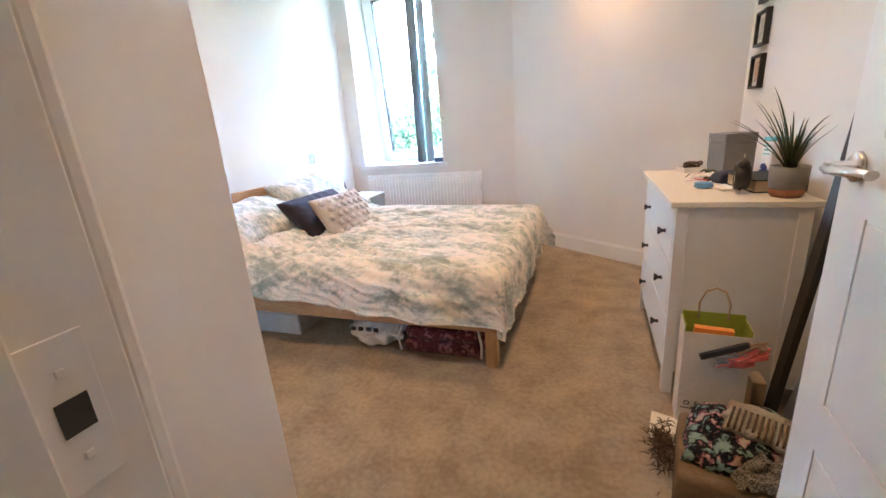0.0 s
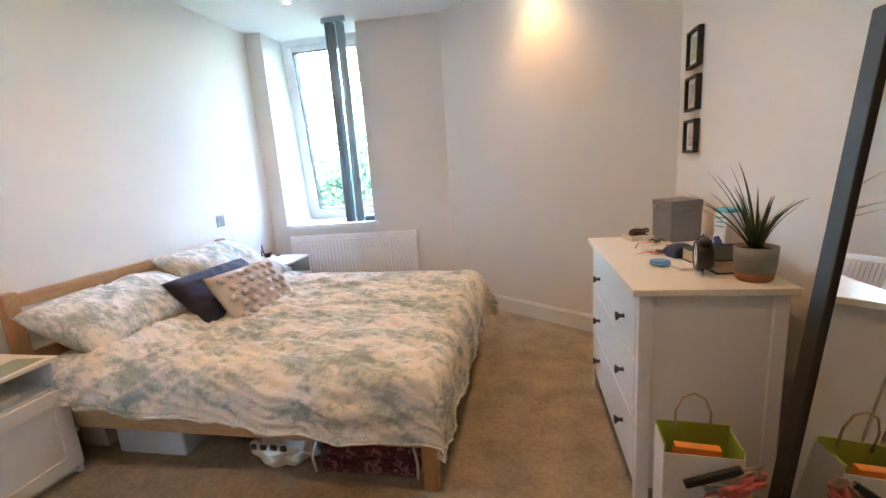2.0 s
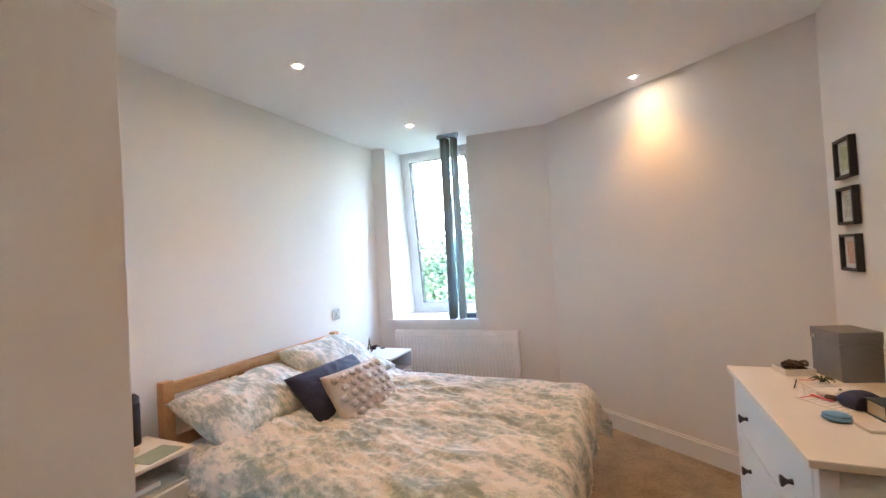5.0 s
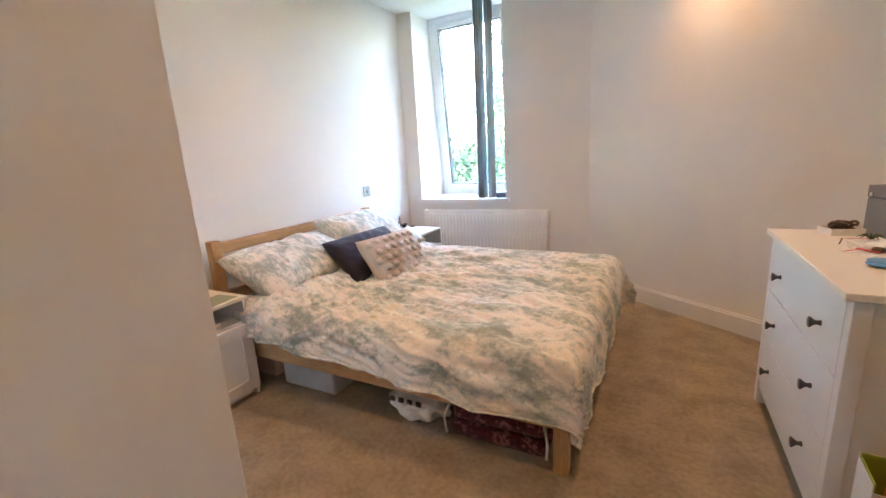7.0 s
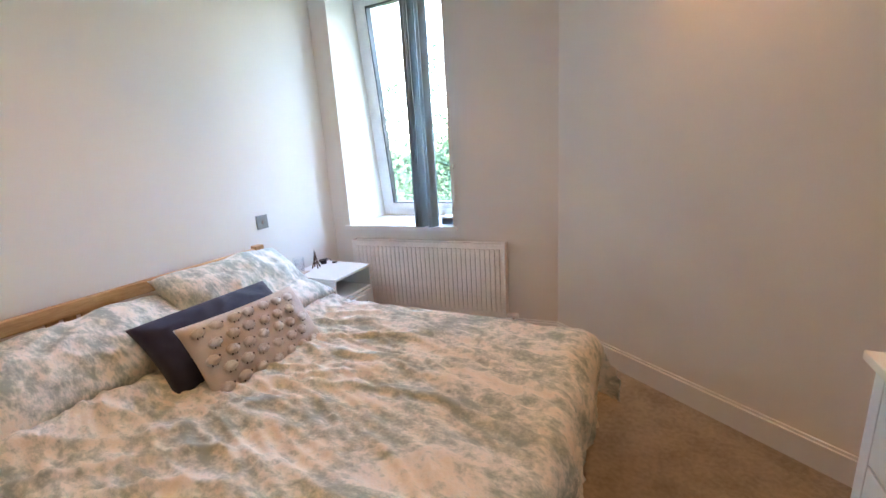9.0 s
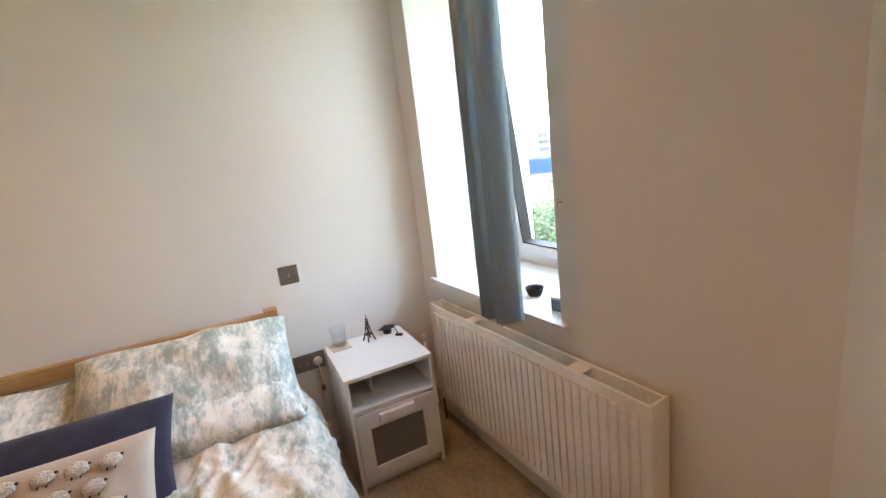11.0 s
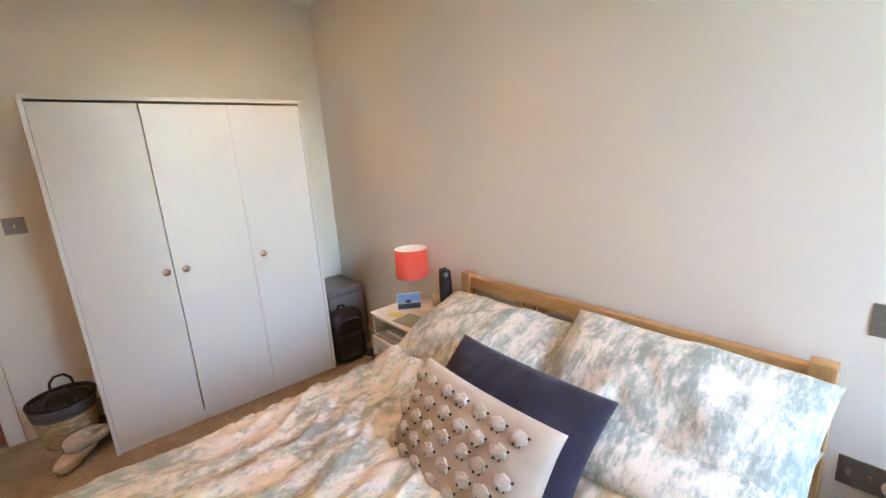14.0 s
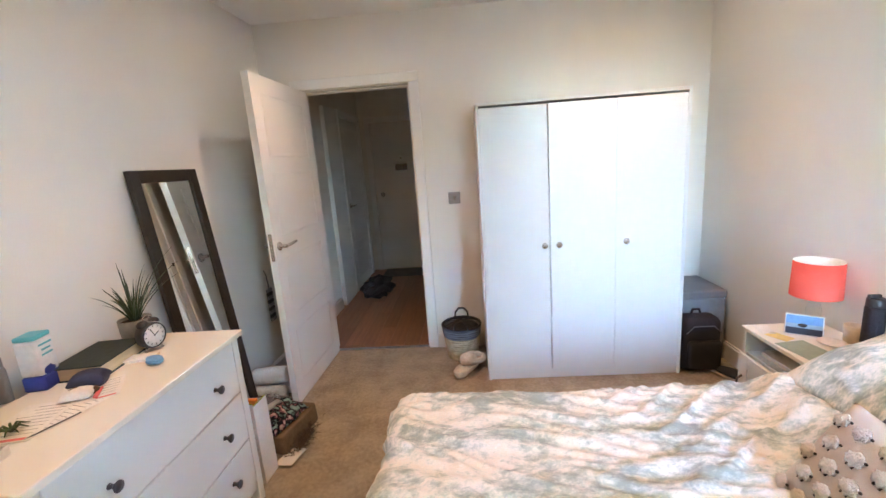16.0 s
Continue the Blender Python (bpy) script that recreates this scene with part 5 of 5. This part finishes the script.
plate("light_switch", pose(0.0005, 3.029, 0.912, 0, 0, 90), 0.086, 0.086, "square brushed-steel light switch over the bed", "switch", (0.0,))
plate("light_switch", pose(1.761, 0.0005, 1.161, 0, 0, 180), 0.086, 0.086, "square brushed-steel light switch beside the door", "switch", (0.0,))
sk = plate("wall_socket", pose(0.0005, 3.045, 0.467, 0, 0, 90), 0.146, 0.086, "brushed-steel double socket with a white plug", "socket", (-0.05, -0.01))
pl = part("plug", blob(0.022, 0.016, 0.022, 0, 1, 0, 3, None, (0.036, -0.018, 0.0)), WHITEPLASTIC, sk, "white moulded plug")
part("flex", tube([(0.036, -0.03, -0.01), (0.037, -0.034, -0.06), (0.04, -0.025, -0.13), (0.035, -0.02, -0.2), (0.04, -0.02, -0.44)], 0.0028, 6), WHITEPLASTIC, sk)
part("flex_switch", blob(0.010, 0.008, 0.018, 0, 1, 0, 2, None, (0.039, -0.027, -0.14)), BROWN, sk)
pcv = thing("pipe_cover", pose(0.06, 3.632, 0.0), "slim white plastic pipe rising to the radiator", "pipe")
part("pipe", tube([(0, 0, 0), (0, 0, 0.30), (0, 0, 0.42)], 0.011, 12), WHITEPLASTIC, pcv)
part("cap", lathe([(0, 0.42), (0.015, 0.42), (0.016, 0.445), (0.010, 0.455), (0, 0.455)], 16), WHITEPLASTIC, pcv)
ho = thing("cord_hook", pose(1.01, wall_y(1.01) - 0.0005, 1.175), "small steel blind-cord cleat on the wall", "hook")
part("stem", tube([(0, 0, 0), (0, -0.014, 0)], 0.004, 8), CHROME, ho)
part("cleat", tube([(0, -0.016, -0.016), (0, -0.018, 0), (0, -0.016, 0.016)], 0.004, 8), CHROME, ho)

# ---------- window board ----------
sd = lathe([(0, 0), (0.026, 0), (0.036, 0.022), (0.038, 0.034), (0.035, 0.034), (0.033, 0.022), (0.024, 0.004), (0, 0.004)], 24)
solid("bowl", sd, BLACKBAG, "small dark bowl on the window board", "bowl", pose(0.70, 3.89, SILL))
jb = thing("jewellery_box", pose(0.90, 3.90, SILL, 0, 0, 12), "blue-grey box standing on the window board", "box")
part("body", bx(-0.045, 0.045, -0.065, 0.065, 0, 0.04, 0.003), mat("slate_blue_card", (0.10, 0.16, 0.24), 0.6, bump=0.05), jb)
part("lid", bx(-0.047, 0.047, -0.067, 0.067, 0.041, 0.052, 0.003), PAPER, jb)

# ---------- beside the wardrobe ----------
gs = thing("storage_box", pose(0.03, 0.03, 0), "tall grey fabric storage box beside the wardrobe", "box")
part("body", bx(0, 0.28, 0, 0.36, 0, 0.43, 0.015, 3), GREYBOX, gs)
part("lid", bx(-0.004, 0.284, -0.004, 0.364, 0.432, 0.485, 0.012, 3), GREYBOX, gs)
bpk = thing("backpack", pose(0.25, 0.475, 0), "black nylon rucksack on the floor", "rucksack")
body = bx(-0.12, 0.12, -0.075, 0.075, 0, 0.36, 0.05, 4)
part("body", body, BLACKBAG, bpk, smooth=True)
part("pocket", bx(-0.10, 0.10, 0.07, 0.105, 0.03, 0.22, 0.025, 3), BLACKBAG, bpk, smooth=True)
part("carry_loop", tube([(-0.03, -0.03, 0.35), (-0.02, -0.03, 0.385), (0.02, -0.03, 0.385), (0.03, -0.03, 0.35)], 0.008, 8), BLACKBAG, bpk)
part("zip", tube([(-0.11, 0.067, 0.26), (-0.06, 0.076, 0.31), (0.06, 0.076, 0.31), (0.10, 0.067, 0.26)], 0.004, 6), DARKGREY, bpk)
cb = bmesh.new()
for k in range(3):
    tube([(0.02 + 0.02 * k, 0.72, 0.004), (0.10, 0.66 + 0.03 * k, 0.004 + 0.006 * k), (0.17, 0.71 - 0.02 * k, 0.005), (0.12, 0.80, 0.005 + 0.005 * k), (0.05, 0.86, 0.004)], 0.0035, 6, cb)
solid("cable", cb, BLACK, "black mains cable lying in loops on the carpet", "cable")
sh = thing("shoe", pose(0.12, 0.62, 0, 0, 0, 30), "dark flat shoe lying on the carpet", "shoe")
so_ = blob(0.045, 0.13, 0.012, 0.05, 2, 1, 3, None, (0, 0, 0.012))
part("sole", so_, SHOE_SOLE, sh)
part("upper", blob(0.040, 0.11, 0.03, 0.15, 2, 3, 3, None, (0, 0.01, 0.03)), BLACKBAG, sh)

# ---------- basket and slippers by the door ----------
bsk = thing("basket", pose(1.765, 0.165, 0), "round seagrass basket with a dark woven rim and handles", "basket")
for k in range(14):
    z = 0.012 + k * 0.0165
    r = 0.105 + 0.030 * (k / 13)
    ring = [(r * math.cos(2 * math.pi * i / 28) * (1 + 0.008 * math.sin(i * 7)), r * math.sin(2 * math.pi * i / 28), z + 0.0015 * math.sin(i * 5 + k * 3)) for i in range(29)]
    part("woven_coil", tube(ring, 0.0095, 6), WICKER if k < 10 else DARKGREY, bsk)
part("base", lathe([(0, 0.004), (0.10, 0.004), (0.10, 0.012), (0, 0.012)], 28), WICKER, bsk)
ring = [(0.138 * math.cos(2 * math.pi * i / 28), 0.138 * math.sin(2 * math.pi * i / 28), 0.248) for i in range(29)]
part("rim", tube(ring, 0.011, 8), BLACKBAG, bsk, "black bound rim")
for a in (90, -90):
    ca, sa = math.cos(radians(a)), math.sin(radians(a))
    hp = [(0.137 * ca - s * sa, 0.137 * sa + s * ca, z) for s, z in ((-0.05, 0.25), (-0.045, 0.29), (-0.02, 0.32), (0.02, 0.32), (0.045, 0.29), (0.05, 0.25))]
    part("handle", tube(hp, 0.007, 8), BLACKBAG, bsk)
part("contents", blob(0.115, 0.115, 0.05, 0.4, 6, 5, 3, None, (0, 0, 0.215)), BLACKBAG, bsk, "dark cloth folded inside")


def slipper(m):
    t = thing("slipper", m, "cream fleece mule slipper lying by the basket", "slipper", "pair of slippers")
    s = bmesh.new()
    blob(0.047, 0.13, 0.012, 0.04, 2, 2, 3, s, (0, 0, 0.012))
    part("sole", s, SHOE_SOLE, t)
    ring = [(0.043 * math.cos(a) , 0.115 * math.sin(a), 0.032 + 0.012 * math.sin(a)) for a in (2 * math.pi * i / 20 for i in range(21))]
    part("fleece_collar", tube(ring, 0.020, 10), FLEECE, t)
    up = blob(0.048, 0.075, 0.042, 0.12, 4, 4, 3, None, (0, 0.058, 0.034))
    part("upper", up, FLEECE, t)
    return t


slipper(pose(1.735, 0.43, 0.004, 0, 12, -28))
slipper(pose(1.700, 0.385, 0.055, 10, -18, -40))

# ---------- under the bed ----------
tub = thing("storage_tub", pose(0.42, 1.60, 0), "clear plastic storage tub under the bed", "storage tub")
part("body", bx(0, 0.36, 0, 0.42, 0, 0.135, 0.012, 3), PLASTIC_CLEAR, tub)
part("lid", bx(-0.008, 0.368, -0.008, 0.428, 0.137, 0.155, 0.006), PLASTIC_CLEAR, tub)
solid("shoe_box", bx(0, 0.15, 0, 0.30, 0, 0.135, 0.003), mat("pinkish_card", (0.55, 0.42, 0.37), 0.8, bump=0.05), "pale pinkish cardboard box under the bed", "box", pose(0.17, 1.63, 0))
wb = thing("carrier_bag", pose(1.27, 1.66, 0), "white crumpled carrier bag with dark print, stuffed full", "bag")
b = blob(0.155, 0.12, 0.085, 0.35, 5, 2, 4, None, (0, 0, 0.075))
for v in b.verts:
    v.co.z = max(0.0, v.co.z)
part("body", b, WHITEPLASTIC, wb)
for k in range(4):
    part("printed_mark", bx(-0.10 + k * 0.045, -0.075 + k * 0.045, -0.122, -0.112, 0.11, 0.132, 0.002), BLACK, wb)
qb = thing("quilt_bag", pose(1.665, 1.75, 0), "folded berry-patterned quilt in a clear zipped bag", "quilt")
b = bx(-0.21, 0.21, -0.19, 0.24, 0.0, 0.075, 0.035, 4)
for v in b.verts:
    v.co += Vector((0, 0, 0.012 * noise.noise(v.co * 9)))
part("lower_fold", b, BERRY, qb, smooth=True)
b = bx(-0.20, 0.20, -0.18, 0.23, 0.070, 0.150, 0.035, 4)
part("upper_fold", b, BERRY, qb, smooth=True)
part("piping", tube([(-0.215, -0.20, 0.02), (-0.222, -0.205, 0.09), (-0.20, -0.19, 0.165)], 0.006, 6), WHITEPLASTIC, qb)
part("piping", tube([(0.212, -0.20, 0.02), (0.218, -0.205, 0.09), (0.20, -0.19, 0.165)], 0.006, 6), WHITEPLASTIC, qb)

# ---------- carrier bag by the chest ----------
pb = thing("paper_bag", pose(2.78, 1.355, 0, 0, 0, -4), "white paper carrier bag with lime edging, full of papers", "paper bag")
PW, PD, PH = 0.100, 0.055, 0.41


def sheet(x0, x1, y0, y1, z0, z1):
    return bx(x0, x1, y0, y1, z0, z1, 0.0008, 1)


part("front_panel", sheet(-PW, PW, -PD, -PD + 0.002, 0, PH - 0.03), BAGPAPER, pb)
part("back_panel", sheet(-PW, PW, PD - 0.002, PD, 0, PH), BAGPAPER, pb)
part("gusset", sheet(-PW, -PW + 0.002, -PD + 0.002, PD - 0.002, 0, PH - 0.012), BAGPAPER, pb)
part("gusset", sheet(PW - 0.002, PW, -PD + 0.002, PD - 0.002, 0, PH - 0.012), BAGPAPER, pb)
part("base", sheet(-PW, PW, -PD, PD, 0, 0.002), BAGPAPER, pb)
part("lining", sheet(-PW + 0.003, PW - 0.003, PD - 0.006, PD - 0.003, 0.26, PH + 0.004), LIME, pb, "lime-green inner lining")
part("lining", sheet(-PW + 0.003, -PW + 0.006, -PD + 0.004, PD - 0.006, 0.26, PH - 0.008), LIME, pb)
part("lining", sheet(PW - 0.006, PW - 0.003, -PD + 0.004, PD - 0.006, 0.26, PH - 0.008), LIME, pb)
for yy in (PD - 0.008,):
    part("handle", tube([(-0.045, yy, PH - 0.02), (-0.047, yy, PH + 0.04), (-0.03, yy, PH + 0.085), (0.0, yy, PH + 0.10), (0.03, yy, PH + 0.085), (0.047, yy, PH + 0.04), (0.045, yy, PH - 0.02)], 0.0035, 8), KRAFT, pb, "twisted paper handle")
for ch_, lx in (("O", -0.082), ("F", -0.048)):
    cu = bpy.data.curves.new("letter", "FONT")
    cu.body, cu.size, cu.extrude = ch_, 0.026, 0.0006
    tmp = new("letter_curve", cu)
    lm_ = bpy.data.meshes.new_from_object(tmp)
    bpy.data.objects.remove(tmp)
    lm_.materials.append(BLACK)
    lo = new("printed_letter", lm_)
    lo.parent = pb
    lo.matrix_local = pose(lx, -PD - 0.0012, 0.088, 90, 0, 0)
part("printed_mark", bx(-0.090, -0.01, -PD - 0.001, -PD + 0.0005, 0.073, 0.076), BLACK, pb)
solid("folder", bx(-0.072, 0.045, -0.012, 0.012, 0, 0.145, 0.002), ORANGE, "orange card folder standing in the paper bag", "folder", pose(2.78, 1.345, 0.245, 6, 2, -4))
um = thing("scarf", pose(2.785, 1.287, 0.325, 0, -27, -6), "dark strap and pink cloth tumbling from the bag", "scarf")
part("dark_band", bx(-0.065, 0.085, -0.010, 0.006, -0.011, 0.011, 0.004), BLACKBAG, um)
b = blob(0.060, 0.010, 0.022, 0.9, 6, 3, 4, None, (0.055, -0.002, -0.045))
part("pink_cloth", b, PINK, um)
part("blue_cloth", blob(0.04, 0.009, 0.020, 0.9, 6, 7, 4, None, (0.02, -0.002, -0.028)), mat("grey_blue_cloth", (0.25, 0.28, 0.34), 0.9, bump=0.2), um)
part("tan_cloth", blob(0.05, 0.008, 0.022, 0.9, 6, 9, 4, None, (0.065, -0.001, -0.018)), mat("tan_cloth", (0.34, 0.24, 0.18), 0.9, bump=0.2), um)
solid("shoe_box", bx(0, 0.045, 0, 0.08, 0, 0.16, 0.004), KRAFT, "brown card box tucked between bag and mirror", "box", pose(2.925, 1.385, 0, 0, 0, 0))

# ---------- heap of clothes behind the door ----------
bg = bmesh.new()
box(bg, -0.17, 0.17, -0.16, 0.15, 0.0, 0.115, 0.02, 3)
for v in bg.verts:
    v.co += Vector((0.02 * noise.noise(v.co * 7), 0.02 * noise.noise(v.co * 8 + Vector((3, 0, 0))), 0.015 * noise.noise(v.co * 9)))
    v.co.z = max(0, v.co.z)
solid("brown_bag", bg, mat("brown_sack", (0.13, 0.085, 0.045), 0.85, color2=(0.20, 0.135, 0.075), scale=9, fine=60, bump=0.3), "crumpled brown paper sack under the clothes", "bag", pose(2.80, 1.05, 0, 0, 0, -12), smooth=True)


def folded(w, d, t, seed, amp=0.02):
    b = bmesh.new()
    n = 26
    rows = []
    for i in range(n + 1):
        row = []
        for j in range(n + 1):
            u, v = 2 * i / n - 1, 2 * j / n - 1
            e = (1 - abs(u) ** 5) * (1 - abs(v) ** 5)
            p = Vector((u * 2 + seed, v * 2, seed * 0.7))
            z = t * max(0, e) ** 0.3 + amp * noise.noise(p * 1.3) * e + 0.006 * (1 - 2 * abs(noise.noise(p * 4))) * e
            row.append(b.verts.new((u * w / 2 + 0.018 * noise.noise(p * 1.1 + Vector((5, 0, 0))), v * d / 2 + 0.018 * noise.noise(p * 1.1), z)))
        rows.append(row)
    for a, c in zip(rows, rows[1:]):
        for j in range(n):
            b.faces.new((a[j], a[j + 1], c[j + 1], c[j]))
    bmesh.ops.solidify(b, geom=b.faces[:], thickness=0.006)
    return b


solid("blouse", folded(0.30, 0.27, 0.045, 1), FLORAL, "black floral-print garment folded on the heap", "clothing", pose(2.81, 1.07, 0.112, 0, 4, -15), "heap of clothes", True)
solid("blouse", folded(0.26, 0.22, 0.035, 3), FLORAL, "second black floral garment, loosely folded", "clothing", pose(2.83, 1.09, 0.155, 4, 3, 12), "heap of clothes", True)
solid("folded_cloth", folded(0.17, 0.12, 0.03, 6), CHECK, "black-and-white checked cloth hanging off the heap", "clothing", pose(2.845, 0.95, 0.135, 8, 0, -8), "heap of clothes", True)
st = thing("striped_jumper", pose(2.845, 1.085, 0.198, 3, 4, -22), "cream top with brown stripes on the heap", "clothing", "heap of clothes")
part("folded_body", folded(0.17, 0.15, 0.020, 9, 0.006), FLEECE, st, smooth=True)
for k in range(10):
    x0 = -0.068 + k * 0.0145
    part("stripe", tube([(x0, -0.072, 0.014), (x0 + 0.001, -0.055, 0.0265), (x0 + 0.002, -0.02, 0.0285), (x0 + 0.004, 0.02, 0.0265)], 0.0034, 6, flat=0.6), BROWN, st)
solid("letter", bx(-0.05, 0.05, -0.07, 0.07, 0, 0.002), PAPER, "white envelope on the carpet beside the heap", "paper", pose(2.635, 1.25, 0.012, 4, 6, -10))
fz = bmesh.new()
rf = random.Random(5)
for i in range(560):
    a, r = rf.uniform(0, 6.28), abs(rf.gauss(0, 0.5))
    p = Vector((0.05 * r * math.cos(a), 0.13 * r * math.sin(a), 0.03))
    d = Vector((rf.gauss(0, 1), rf.gauss(0, 1), rf.uniform(-0.2, 1))).normalized() * rf.uniform(0.02, 0.042)
    q = p + d
    q.z = max(0.004, q.z)
    tube([p, (p + q) / 2 + Vector((0, 0, 0.006)), q], 0.0022, 4, fz, [1, 0.8, 0.3])
tagged(solid("shaggy_cloth", fz, BROWN, "shaggy brown fringed cloth on the carpet", "clothing", pose(2.615, 1.13, 0)), kind="stuff")

# ---------- in the corner behind the door ----------
for k, (yy, zz) in enumerate(((0.60, 0.055), (0.72, 0.055), (0.66, 0.155))):
    t = thing("rolled_towel", pose(2.995, yy, zz, 0, 0, 4 * k), "white towel rolled up behind the door", "towel", "rolled towels")
    b = lathe([(0, -0.11), (0.046, -0.108), (0.054, -0.09), (0.055, 0.09), (0.046, 0.108), (0, 0.11)], 22)
    bmesh.ops.transform(b, matrix=pose(0, 0, 0, 0, 90, 0), verts=b.verts)
    part("roll", b, FLEECE if k == 1 else PAPER, t)
sf = thing("striped_scarf", pose(east_x(0.36) - 0.022, 0.36, 0.42), "narrow black and white striped scarf hanging by the door", "scarf")
for k in range(9):
    part("stripe", bx(-0.008, 0.008, -0.035, 0.035, k * 0.026, k * 0.026 + 0.025, 0.004), BLACKBAG if k % 2 else GREYBOX, sf)
part("hanging_loop", tube([(0, 0, 0.23), (0.006, 0, 0.33), (0.018, 0, 0.36)], 0.004, 6), BLACK, sf)

# ---------- hall planks ----------
pw, plen = 0.125, 1.1
pmesh = finish(bx(0, pw - 0.002, 0, plen - 0.002, -0.012, 0.0, 0.0012, 1), "plank", HALLFLOOR)
hall_floor = bpy.data.objects["floor_2"]
i = 0
x = HX0
while x < HX1 - 0.01:
    y = HY1 - (0.37 * i) % plen
    while y < -0.035:
        y0, y1 = max(y, HY1), min(y + plen, -0.036)
        if y1 - y0 > 0.02:
            o = new("plank", pmesh)
            o.parent = hall_floor
            wdt = min(pw, HX1 - x)
            o.matrix_local = Matrix.LocRotScale((x, y0, 0), None, (wdt / pw, (y1 - y0) / plen, 1))
        y += plen
    x += pw
    i += 1


# ---------- paper carrier bag on the floor by the bedside table ----------
def bag_body():
    """An open paper bag: four thin creased walls that lean out a little, and a base."""
    bm = bmesh.new()
    rings = []
    for z, g in ((0.0, 0.0), (0.06, 0.004), (0.13, 0.006), (0.20, 0.010)):
        ring = []
        for k in range(24):
            s = k / 24 * 4
            e, f = int(s), s - int(s)
            x, y = ((f, 0), (1, f), (1 - f, 1), (0, 1 - f))[e]
            wob = 0.004 * noise.noise(Vector((x * 4, y * 4, z * 20)))
            ring.append(bm.verts.new(((x - 0.5) * (0.115 + g) + wob, (y - 0.5) * (0.235 + g) + wob, z + (0.004 * math.sin(k) if z > 0.19 else 0))))
        rings.append(ring)
    for a, b in zip(rings, rings[1:]):
        for k in range(24):
            bm.faces.new((a[k], a[(k + 1) % 24], b[(k + 1) % 24], b[k]))
    bm.faces.new(rings[0][::-1])
    bmesh.ops.solidify(bm, geom=bm.faces[:], thickness=0.0015)
    return bm


BROWNPAPER = mat("kraft_paper", (0.33, 0.20, 0.105), 0.8, scale=3, fine=60, bump=0.06)
bag = thing("paper_bag", pose(0.095, 0.925, 0.0, 0, 0, 4), "brown paper carrier bag standing open on the carpet", "bag")
part("body", bag_body(), BROWNPAPER, bag)
for sx in (-0.058, 0.058):
    part("handle", tube([(sx, 0.03, 0.17), (sx, 0.035, 0.225), (sx, 0.055, 0.255), (sx, 0.08, 0.252), (sx, 0.098, 0.222), (sx, 0.10, 0.17)], 0.004, 8), BROWNPAPER, bag, "twisted paper handle")
